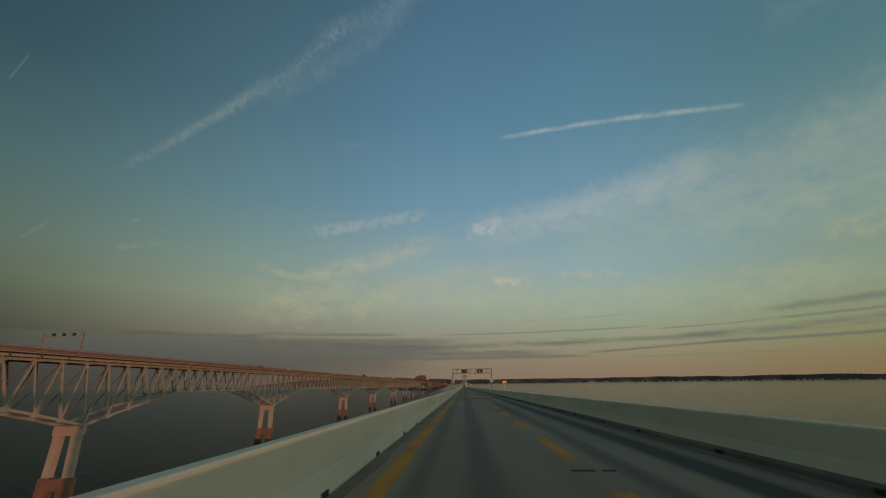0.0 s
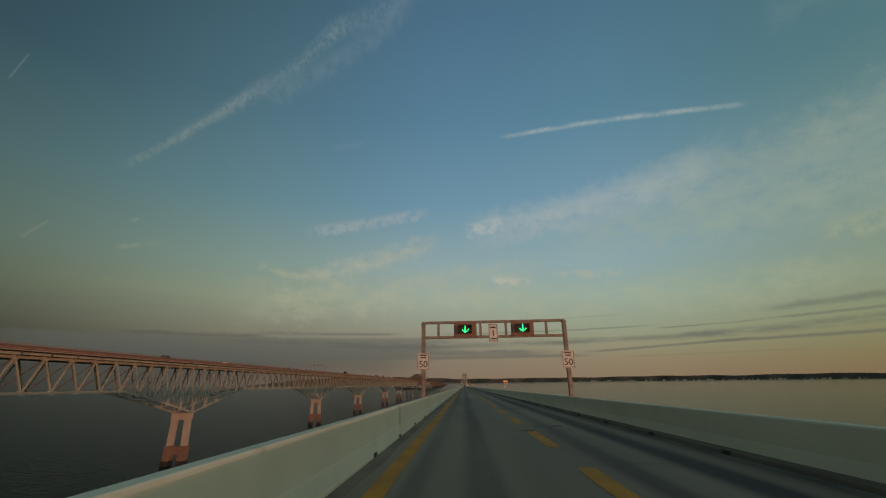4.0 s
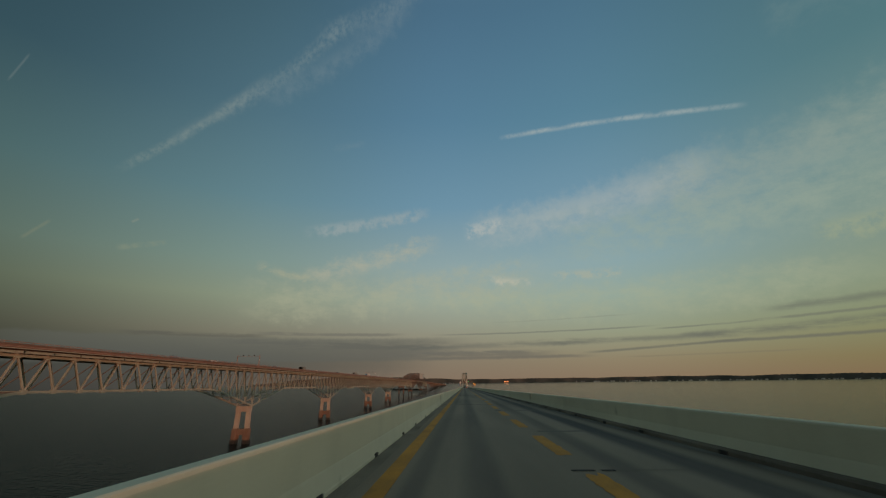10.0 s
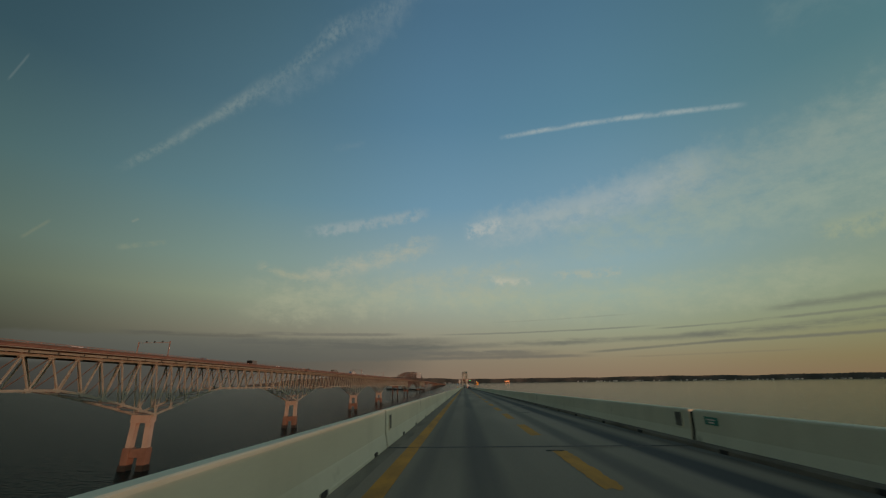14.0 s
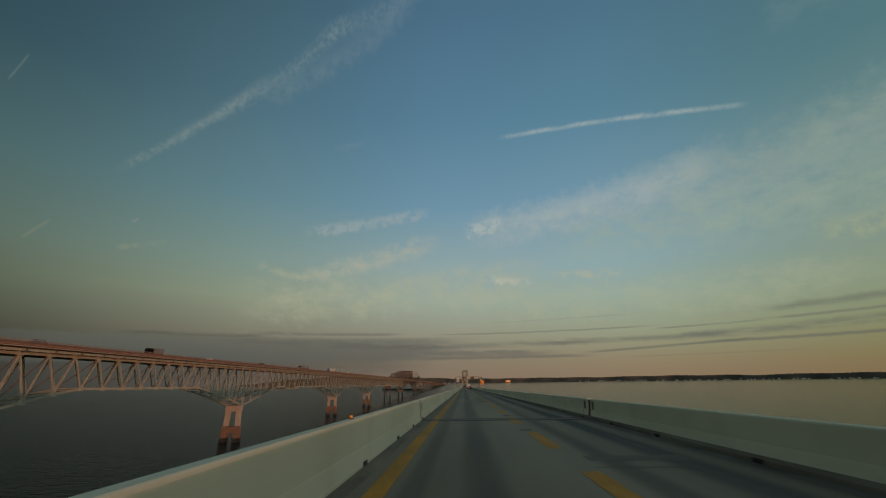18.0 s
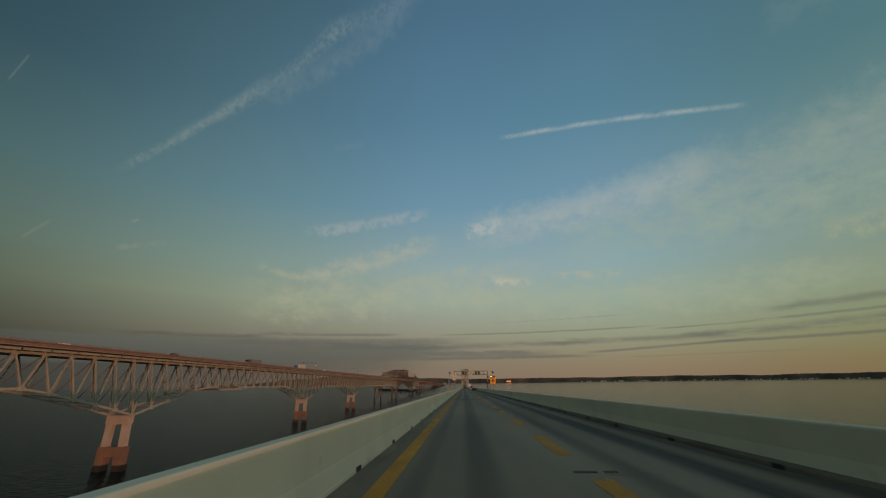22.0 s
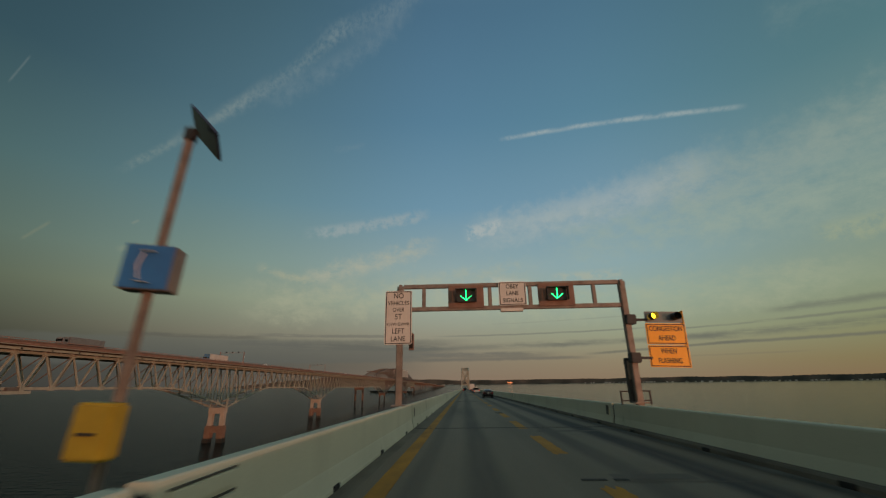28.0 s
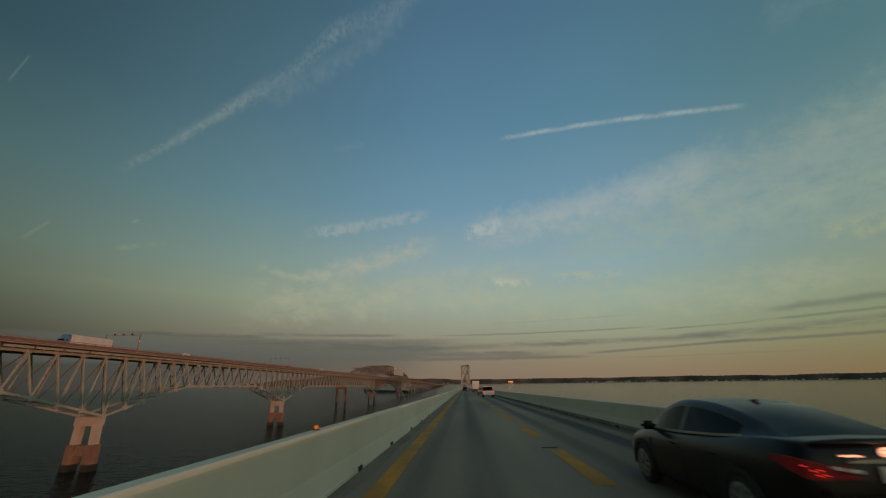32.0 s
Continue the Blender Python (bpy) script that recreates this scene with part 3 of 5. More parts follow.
recess = mesh_of("recess_cover", box(-0.012, 0.012, -0.19, 0.19, -0.2, 0.2, 0.004), GRIME)
bm = bmesh.new()
for y0, y1, z0, z1 in ((-0.22, -0.19, -0.23, 0.23), (0.19, 0.22, -0.23, 0.23), (-0.19, 0.19, -0.23, -0.2), (-0.19, 0.19, 0.2, 0.23)):
    box(-0.018, 0.018, y0, y1, z0, z1, 0.004, bm)
recess_rim = mesh_of("rim", bm, CONCRETE)
left_wall = parapet("wall_left", X0, -1)
part("latch_post", box(X0 - 0.3, X0 - 0.1, GATE - 0.1, GATE + 0.1, road_z(GATE) - 0.3, road_z(GATE) + TOP - 0.08, 0.02), BLACK, left_wall, "black post in the access opening")
for k, (z0, z1) in enumerate(((0.3, 0.5), (0.56, 0.72), (0.78, 0.93))):
    y0, off = GATE + 0.28, 0.052 + 0.04 * (z0 + z1) / 2
    part("access_panel", box(X0 - off - 0.02, X0 - off + 0.035, y0, y0 + 1.0, road_z(y0) + z0, road_z(y0) + z1, 0.01), CONCRETE, left_wall)
    part("panel_gap", box(X0 - off - 0.02, X0 - off + 0.022, y0, y0 + 1.0, road_z(y0) + z1 + 0.006, road_z(y0) + z1 + 0.022, 0), GRIME, left_wall, "dark line between the access panels")
parapet("wall_right", X1, 1)

mp = thing("marker_plate", Matrix.Translation((X1 + 0.075, 271.9, road_z(271.9) + 0.72)), "small green marker plate on the parapet beside a joint", "sign")
part("panel", box(-0.012, 0.0, -0.3, 0.3, -0.1, 0.1, 0.004), GREEN, mp)
for k, w in ((0.03, 0.2), (-0.04, 0.14)):
    part("lettering", box(-0.015, -0.013, -w, w, k - 0.018, k + 0.018), WHITE, mp)
for y in WIDE:
    j = thing("expansion_joint", Matrix.Translation((0, y, road_z(y))) @ slope, "toothed dark steel expansion joint across the deck", "expansion joint", "deck joints")
    n = 60
    pitch = (X1 - X0 - 0.2) / n
    for s in (-1, 1):
        bm = bmesh.new()
        box(X0 + 0.02, X1 - 0.02, min(s * 0.42, s * 0.66), max(s * 0.42, s * 0.66), -0.02, 0.012, 0.004, bm)
        part("edge_plate", bm, RUST, j)
        teeth = bmesh.new()
        for i in range(n):
            x = X0 + 0.1 + pitch * (i + 0.25 + (0.5 if s > 0 else 0))
            box(x - pitch * 0.2, x + pitch * 0.2, min(s * 0.42, -s * 0.22), max(s * 0.42, -s * 0.22), -0.02, 0.012, 0, teeth)
        part("fingers", teeth, FINGER, j, "worn grey steel fingers")
    part("trough", box(X0 + 0.02, X1 - 0.02, -0.66, 0.66, -0.06, 0.004), DARK, j, "black gap between the fingers")
for y in THIN:
    j = thing("expansion_joint", Matrix.Translation((0, y, road_z(y))) @ slope, "thin dark sealed joint across the deck", "expansion joint", "deck joints")
    part("seal", box(X0 + 0.02, X1 - 0.02, -0.05, 0.05, -0.02, 0.01, 0.003), DARK, j)
    for s in (-1, 1):
        part("angle", box(X0 + 0.02, X1 - 0.02, s * 0.085 - 0.03, s * 0.085 + 0.03, -0.02, 0.007, 0.002), SHADED, j)
for y in (124.8, 178.5, 231.9, 251.4, 342.3, 587.4):
    r = thing("reflector", Matrix.Translation((X0 - 0.2, y, road_z(y) + TOP)), "small amber reflector on the parapet top", "reflector", "amber reflectors")
    part("base", box(-0.05, 0.05, -0.04, 0.04, 0, 0.02, 0.006), DARK, r)
    part("lens", box(-0.04, 0.04, -0.03, 0.03, 0.02, 0.085, 0.02), ORANGE, r)

for y in range(-40, 2100, 50):
    p = thing("bridge_pier", Matrix.Translation((2.2, y, 0)), "concrete pier under the road deck", "bridge pier", "piers under the road")
    for s in (-1, 1):
        part("shaft", box(s * 3 - 0.8, s * 3 + 0.8, -0.9, 0.9, WATER - 2, road_z(y) - 3.5, 0.1), PIER, p)
    part("cap", box(-5, 5, -1.0, 1.0, road_z(y) - 3.5, road_z(y) - 2.3, 0.08), PIER, p)


# ---- the second bridge: haunched deck trusses on twin-legged piers ----
SIDE = -120.0


def deck_top(y):
    return 13.0 - 0.010 * y - 0.0055 * max(0.0, y - 1420)


PIERS = [-33, 125.5, 253, 414.5, 549, 712, 847]
BENT, ARCH_NEAR, ARCH_FAR, LAST = 986, 1121, 1352, 1490
SPANS = [(a, b, 1, 1) for a, b in zip(PIERS, PIERS[1:])] + [(847, BENT, 1, 0), (BENT, ARCH_NEAR, 0, 1), (ARCH_NEAR, ARCH_FAR, 1, 1), (ARCH_FAR, LAST, 1, 0)]


def lower(y, a, b, ha, hb):
    """How far the bottom chord lies below the deck in the span from a to b."""
    if b - a > 200:
        return 4.2 + 17.2 * abs(2 * (y - a) / (b - a) - 1) ** 1.3
    reach, bow = 39, 1.12
    d = 12.4
    if ha:
        d += 9.0 * max(0, 1 - (y - a) / reach) ** bow
    if hb:
        d += 9.0 * max(0, 1 - (b - y) / reach) ** bow
    return d


def chain(points, w, d):
    """One continuous chord of square section along points of equal x."""
    bm = bmesh.new()
    rings = [[bm.verts.new((x + u * w / 2, y, z + v * d / 2)) for u, v in ((-1, -1), (1, -1), (1, 1), (-1, 1))] for x, y, z in points]
    for r, s in zip(rings, rings[1:]):
        for k in range(4):
            bm.faces.new((r[k], r[(k + 1) % 4], s[(k + 1) % 4], s[k]))
    bm.faces.new(rings[0]), bm.faces.new(rings[-1])
    return bm


gusset = mesh_of("gusset", box(-0.36, 0.36, -0.75, 0.75, -0.6, 0.6, 0), STEEL)
deck_strut = mesh_of("deck_strut", box(-0.2, 0.2, -0.16, 0.16, 0.36, 1.34, 0), STEEL)


def span(a, b, ha, hb, mat=STEEL):
    s = thing("truss_span", Matrix.Translation((SIDE, a, 0)), "pale painted steel deck truss with a haunched bottom chord", "bridge truss", "spans of the second bridge")
    n = round((b - a) / 8.05)
    p = (b - a) / n
    low = [(i * p, deck_top(a + i * p) - lower(a + i * p, a, b, ha, hb)) for i in range(n + 1)]
    up = [(i * p, deck_top(a + i * p) - 3.3) for i in (0, *[k + 0.5 for k in range(n)], n)]
    for x in (-4.0, 4.0):
        part("bottom_chord", chain([(x, y, z) for y, z in low], 0.6, 0.7), mat, s)
        part("top_chord", chain([(x, y, z) for y, z in up], 0.6, 0.7), mat, s)
        for i in range(n):
            y, z = up[i + 1]
            part("diagonal", beam((x, low[i][0], low[i][1]), (x, y, z), 0.33, 0.42), mat, s)
            part("diagonal", beam((x, y, z), (x, low[i + 1][0], low[i + 1][1]), 0.33, 0.42), mat, s)
    for i in range(n):
        y, z = up[i + 1]
        # cross members under the deck, darkened by colour for the shade there
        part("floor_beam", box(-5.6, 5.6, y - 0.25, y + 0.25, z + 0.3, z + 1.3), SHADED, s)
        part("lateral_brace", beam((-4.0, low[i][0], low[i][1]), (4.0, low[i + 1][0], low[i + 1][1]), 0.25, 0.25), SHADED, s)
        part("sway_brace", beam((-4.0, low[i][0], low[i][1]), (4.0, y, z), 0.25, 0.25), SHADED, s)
        for mesh, gy, gz in ((gusset, y, z), (gusset, *low[i]), (deck_strut, i * p, deck_top(a + i * p) - 3.3)):
            g = new(mesh.name, mesh)
            g.parent, g.location = s, (4.0, gy, gz)
    return s


for row in SPANS:
    span(*row, mat=BROWN if row[0] == ARCH_NEAR else STEEL)


def along(y):
    return deck_top(y)


d = thing("bridge_deck", Matrix.Translation((SIDE, 0, 0)), "reddish lit deck edge of the second bridge with rails", "bridge deck")
yy = steps(-60, 3000, 70)
part("slab", prism([(-6.3, -1.25), (6.3, -1.25), (6.3, -1.75), (5.2, -1.95), (-5.2, -1.95), (-6.3, -1.75)], yy, along), FASCIA, d)
for s in (-1, 1):
    part("cornice", prism([(s * 6.42, -1.2), (s * 6.3, -1.2), (s * 6.3, -1.36), (s * 6.42, -1.36)], yy, along), RUSTY, d)
    part("drip_edge", prism([(s * 6.36, -1.6), (s * 6.3, -1.6), (s * 6.3, -1.78), (s * 6.36, -1.78)], yy, along), STEEL, d)
    # thin strip in the dark steel along the parapet's outer face
    part("dark_strip", prism([(s * 6.4, -0.62), (s * 6.3, -0.62), (s * 6.3, -0.76), (s * 6.4, -0.76)], yy, along), SHADED, d)
for s in (-1, 1):
    part("parapet", prism([(s * 6.3, -1.25), (s * 5.9, -1.25), (s * 6.0, -0.42), (s * 6.25, -0.42)], yy, along), FASCIA, d)
    part("rail", prism([(s * 6.2, 0), (s * 6.05, 0), (s * 6.05, -0.16), (s * 6.2, -0.16)], yy, along), RUSTY, d)
    part("stringer", prism([(s * 5.6, -2.15), (s * 5.2, -2.15), (s * 5.2, -2.8), (s * 5.6, -2.8)], yy, along), STEEL, d)
    posts = bmesh.new()
    for y in steps(-60, 1100, 3.5):
        box(s * 6.12 - 0.08, s * 6.12 + 0.08, y - 0.1, y + 0.1, deck_top(y) - 0.42, deck_top(y) - 0.16, 0, posts)
    tagged(part("railing", posts, RUSTY, d), kind="stuff")


def truss_pier(y, top, legs=2.7, splay=1.25, thick=1.75, base=True, mat=PIER):
    p = thing("bridge_pier", Matrix.Translation((SIDE, y, 0)), "twin-legged concrete pier with a brown base standing in the water", "bridge pier", "piers of the second bridge")
    foot = WATER + 7.5
    share = (top - foot) / (top - WATER)
    for s in (-1, 1):
        x0, x1, x2 = s * legs, s * legs * (1 + (splay - 1) * share), s * legs * splay
        part("leg", beam((x0, 0, top), (x1, 0, foot), thick, thick + 0.4), mat, p)
        if base:
            part("footing", box(x1 - 1.45, x1 + 1.45, -1.6, 1.6, WATER + 1.9, foot, 0.2), PIER_BASE, p, "brown stained footing")
            part("wet_foot", box(x2 - 1.5, x2 + 1.5, -1.7, 1.7, WATER - 2, WATER + 1.9, 0.15), WET, p, "black wet foot at the waterline")
        else:
            part("wet_foot", box(x2 - 0.9, x2 + 0.9, -0.9, 0.9, WATER - 2, foot, 0.1), WET, p, "black wet foot at the waterline")
    part("cross_beam", box(-legs - thick / 2 - 0.3, legs + thick / 2 + 0.3, -1.6, 1.6, top - 2.6, top + 0.15, 0.2), mat, p)
    if base:
        part("tie_wall", box(-legs, legs, -1.2, 1.2, foot - 3.2, foot - 0.3, 0.1), PIER_BASE, p, "brown tie wall between the legs")
    return p


for y in PIERS:
    truss_pier(y, deck_top(y) - 21.6)
for y in (ARCH_NEAR, ARCH_FAR):
    truss_pier(y, deck_top(y) - 21.2, 3.4, 1.04, 1.7, False, PIER_BASE)
for y in (BENT, LAST):
    truss_pier(y, deck_top(y) - 13.0, 4.2, 1.02, 1.6, False, PIER_BASE)
for y in range(1540, 3000, 50):
    truss_pier(y, deck_top(y) - 2.2, 4.2, 1.02, 1.2, False, PIER_BASE)


def through_truss(x, half, y0, y1, height, zed, label, mat, rise):
    """A humped truss above the deck, with portals and cross bracing."""
    t = thing("through_truss", Matrix.Translation((x, y0, 0)), label, "bridge truss", "humped trusses")
    n = round((y1 - y0) / 13.5)
    pts = []
    for i in range(n + 1):
        u = i / n
        pts.append(((y1 - y0) * u, zed(y0 + (y1 - y0) * u), height * (rise + (1 - rise) * math.sin(math.pi * u) ** 0.75) if 0 < i < n else 0.3))
    for s in (-half, half):
        part("top_chord", chain([(s, y, z + h) for y, z, h in pts], 0.8, 0.9), mat, t)
        for i in range(1, n):
            y, z, h = pts[i]
            part("vertical", beam((s, y, z), (s, y, z + h), 0.6, 0.7), mat, t)
            e = pts[i + 1] if i < n / 2 else pts[i - 1]
            part("diagonal", beam((s, y, z + h), (s, e[0], e[1] + 0.3), 0.5, 0.5), mat, t)
    for i in range(1, n):
        y, z, h = pts[i]
        part("strut", beam((-half, y, z + h), (half, y, z + h), 0.5, 0.6), mat, t)
        part("strut", beam((-half, y, z + 7.0), (half, y, z + 7.0), 0.4, 0.5), mat, t)
        for s in (-half, half):
            part("cross_brace", beam((s, y, z + 7.0), (-s, y, z + h), 0.3, 0.3), mat, t)
    return t


through_truss(SIDE, 6.6, 1030, 1436, 16.5, deck_top, "rust-lit humped steel truss over the second bridge's deck", BROWN, 0.0)
through_truss((X0 + X1) / 2, 5.2, 1080, 1340, 33, road_z, "tall pale steel truss over the road", STEEL, 0.62)
# long dark bar on blocks, low on the water near the second bridge's far end
f = thing("dark_bar", Matrix.Translation((-192, 1605, WATER)) @ Matrix.Rotation(math.atan2(140, 156), 4, "Z"), "long dark bar lying low on the water", "fender")
part("upper_bar", box(-5, 5, -104, 104, 2.5, 6.5, 0.2), WET, f)
for i in range(14):
    part("lower_block", box(-3, 3, -100 + i * 15.2, -97 + i * 15.2, -2, 2.5, 0.2), WET, f)
tp = thing("containment_tarp", Matrix.Translation((SIDE, 1300, deck_top(1300))), "pale tarp wrapped round the far half of the humped truss", "tarp")
for s in (-1, 1):
    part("side_sheet", box(s * 7.4 - 0.1, s * 7.4 + 0.1, -50, 50, 4.6, 16.8, 0.05), TARP, tp)
part("end_sheet", box(-7.3, 7.3, -50.1, -49.9, 6.4, 16.8, 0.05), TARP, tp)
part("top_sheet", box(-7.3, 7.3, -50, 50, 16.6, 16.8, 0.05), TARP, tp)
wp_z = deck_top(605) - 12.4 - 0.75
wp = thing("work_platform", Matrix.Translation((SIDE, 605, wp_z)), "dark work platform hung under the second bridge's truss", "platform")
part("deck", box(-6.2, 6.2, -10, 10, -0.35, 0.0, 0.05), SHADED, wp)
for s in (-1, 1):
    part("side_beam", box(s * 6.2 - 0.2, s * 6.2 + 0.2, -10, 10, -0.7, 0.1, 0.05), STEEL, wp)
    for y in (-8, -3, 3, 8):
        part("hanger", box(s * 5.3 - 0.1, s * 5.3 + 0.1, y - 0.1, y + 0.1, 0, 2.6, 0.02), STEEL, wp)
for x, y, w, h in ((4.6, -6, 1.2, 1.5), (4.2, -2.4, 1.8, 1.1), (4.7, 2.2, 1.0, 1.9), (4.4, 6.6, 1.5, 1.0)):
    part("crate", box(x - 0.7, x + 0.7, y - w, y + w, 0.02, h, 0.08), SHADED, wp)

# ---- overhead gantries, lane signals and signs ----
def words(body, size, x, y, z, parent, mat=BLACK, squeeze=1.0):
    c = bpy.data.curves.new("lettering", "FONT")
    c.body, c.size, c.align_x, c.align_y, c.extrude, c.offset = body, size, "CENTER", "CENTER", 0.003, 0.002 * size / 0.2
    ob = new("lettering", c)
    c.materials.append(mat)
    ob.parent = parent
    ob.matrix_local = Matrix.Translation((x, y, z)) @ Matrix.Rotation(radians(90), 4, "X") @ Matrix.Diagonal((squeeze, 1, 1, 1))
    return ob


def bars(rows, parent, mat=BLACK):
    """Plain bars for lines that cannot be read: x0, x1, z0, z1 and y."""
    for x0, x1, z0, z1, y in rows:
        part("lettering", box(x0, x1, y - 0.004, y, z0, z1, 0), mat, parent)


def plate(w, h, mat=WHITE, name="panel", thick=0.03, round_by=0.06):
    bm = bmesh.new()
    out = []
    for cx, cz, a0 in ((w / 2 - round_by, h / 2 - round_by, 0), (-w / 2 + round_by, h / 2 - round_by, 90),
                       (-w / 2 + round_by, -h / 2 + round_by, 180), (w / 2 - round_by, -h / 2 + round_by, 270)):
        for k in range(5):
            a = radians(a0 + k * 22.5)
            out.append(bm.verts.new((cx + round_by * math.cos(a), -thick / 2, cz + round_by * math.sin(a))))
    f = bm.faces.new(out)
    e = bmesh.ops.extrude_face_region(bm, geom=[f])
    bmesh.ops.translate(bm, verts=[v for v in e["geom"] if isinstance(v, bmesh.types.BMVert)], vec=(0, thick, 0))
    return bm


def border(w, h, parent, mat=BLACK, inset=0.03, line=0.032, y=-0.018):
    bm = bmesh.new()
    a, b = w / 2 - inset, h / 2 - inset
    for x0, x1, z0, z1 in ((-a, a, b - line, b), (-a, a, -b, -b + line), (-a, -a + line, -b + line, b - line), (a - line, a, -b + line, b - line)):
        box(x0, x1, y - 0.003, y, z0, z1, 0, bm)
    return part("border", bm, mat, parent)


def sign(x, y, z, w, h, label, lines, mat=WHITE, squeeze=1.0):
    s = thing("road_sign", Matrix.Translation((x, y, z)), label, "sign")
    part("panel", plate(w, h, mat), mat, s)
    border(w, h, s)
    for text_line, size, dz in lines:
        words(text_line, size, 0, -0.022, dz, s, squeeze=squeeze)
    for dz in (-h * 0.3, h * 0.3):
        part("bracket", box(-w * 0.35, w * 0.35, 0.016, 0.07, dz - 0.04, dz + 0.04, 0.005), POST, s)
    return s


def arrow_signal(x, y, z, wide=1.55, high=1.0):
    s = thing("lane_signal", Matrix.Translation((x, y, z)), "rusty backplate with a black box and a green down arrow, lit", "lane signal", "lane signals")
    part("backplate", box(-wide / 2, wide / 2, -0.03, 0.03, -high / 2, high / 2, 0.01), PANEL, s)
    part("housing", box(-0.42, 0.42, -0.2, -0.032, -0.27, 0.27, 0.02), BLACK, s)
    hood = bmesh.new()
    box(-0.46, 0.46, -0.42, -0.2, 0.25, 0.28, 0.005, hood), box(-0.46, -0.43, -0.4, -0.2, -0.27, 0.25, 0.005, hood), box(0.43, 0.46, -0.4, -0.2, -0.27, 0.25, 0.005, hood)
    part("hood", hood, BLACK, s)
    led = bmesh.new()
    spots = [(0, 0.24 - 0.03 * i) for i in range(16)] + [(sx * 0.032 * i, -0.21 + 0.028 * i) for sx in (-1, 1) for i in range(1, 8)]
    for u, v in spots:
        box(u - 0.014, u + 0.014, -0.215, -0.205, v - 0.014, v + 0.014, 0, led)
    part("arrow", led, LED_GREEN, s, "glowing green arrow of small lamps")
    return s


def gantry(y, left, right, label, drop=0.0):
    zr = road_z(y) - drop
    g = thing("overhead_gantry", Matrix.Translation((0, y, zr)), label, "gantry", "gantries over the road")
    for x in (left, right):
        part("post", box(x - 0.13, x + 0.13, -0.13, 0.13, -0.6, 5.84, 0.03), POST, g)
        part("elbow", box(x - 0.15, x + 0.15, -0.15, 0.15, 5.74, 6.08, 0.08), POST, g)
        part("base_plate", box(x - 0.28, x + 0.28, -0.28, 0.28, TOP, TOP + 0.05, 0.01), POST, g)
        part("bracket", box(min(x, x + (0.5 if x < 0 else -0.5)) , max(x, x + (0.5 if x < 0 else -0.5)), -0.2, 0.2, -0.7, -0.4, 0.02), POST, g)
    for z in (4.97, 5.98):
        part("rail", box(left + 0.13, right - 0.13, -0.09, 0.09, z - 0.09, z + 0.09, 0.02), POST, g)
    for x in (-1.65, 1.25, 3.0, 5.75):
        part("strut", box(x - 0.08, x + 0.08, -0.07, 0.07, 5.06, 5.89, 0.015), POST, g)
    arrow_signal(0.2, y - 0.12, zr + 5.47)
    arrow_signal(4.1, y - 0.12, zr + 5.47)
    return g


G1, G2 = 104.6, 527.3
gantry(G1, -2.69, 6.96, "brown steel gantry with speed signs spanning both lanes", 0.1)
gantry(G2, -2.69, 6.96, "brown steel gantry with lane signals spanning both lanes")
for x in (-2.69, 6.96):
    s = sign(x, G1 - 0.18, road_z(G1) + 3.3, 0.82, 1.1, "white speed sign reading 50 on a gantry post", [("50", 0.6, -0.2)])
    bars([(-0.24, 0.24, 0.36, 0.44, -0.018), (-0.2, 0.2, 0.2, 0.28, -0.018)], s)
s = sign(2.1, G1 - 0.14, road_z(G1) + 5.12, 0.62, 1.2, "narrow white sign on the gantry rail", [])
bars([(-0.18, 0.18, 0.3, 0.4, -0.018), (-0.04, 0.04, -0.25, 0.15, -0.018), (-0.2, 0.2, -0.45, -0.36, -0.018)], s)
z2 = road_z(G2)
sign(2.22, G2 - 0.16, z2 + 5.55, 1.18, 1.04, "white sign reading obey lane signals", [("OBEY", 0.26, 0.3), ("LANE", 0.26, 0.0), ("SIGNALS", 0.26, -0.31)], squeeze=0.86)
lamp = thing("sign_light", Matrix.Translation((2.15, G2 - 0.1, z2 + 4.84)), "pale lamp tray under the lane sign", "sign light")
part("tray", box(-0.48, 0.48, -0.12, 0.12, -0.07, 0.07, 0.02), WHITE, lamp)
sign(-2.74, G2 - 0.2, z2 + 4.62, 1.16, 2.3, "tall white sign limiting heavy vehicles on a gantry post",
     [("NO", 0.33, 0.92), ("VEHICLES", 0.26, 0.6), ("OVER", 0.24, 0.31), ("5T", 0.34, 0.01), ("GVW-GVWR", 0.2, -0.31), ("LEFT", 0.31, -0.6), ("LANE", 0.31, -0.92)], squeeze=0.84)
ph = thing("louvre_box", Matrix.Translation((-2.2, G2 + 0.12, z2 + 3.6)), "small brown louvred box behind the tall sign", "box")
part("case", box(-0.1, 0.1, -0.12, 0.12, -0.35, 0.35, 0.01), PANEL, ph)
for k in range(2):
    part("louvre", box(-0.08, 0.08, -0.14, -0.122, -0.28 + k * 0.32, -0.04 + k * 0.32, 0.005), DARK, ph)

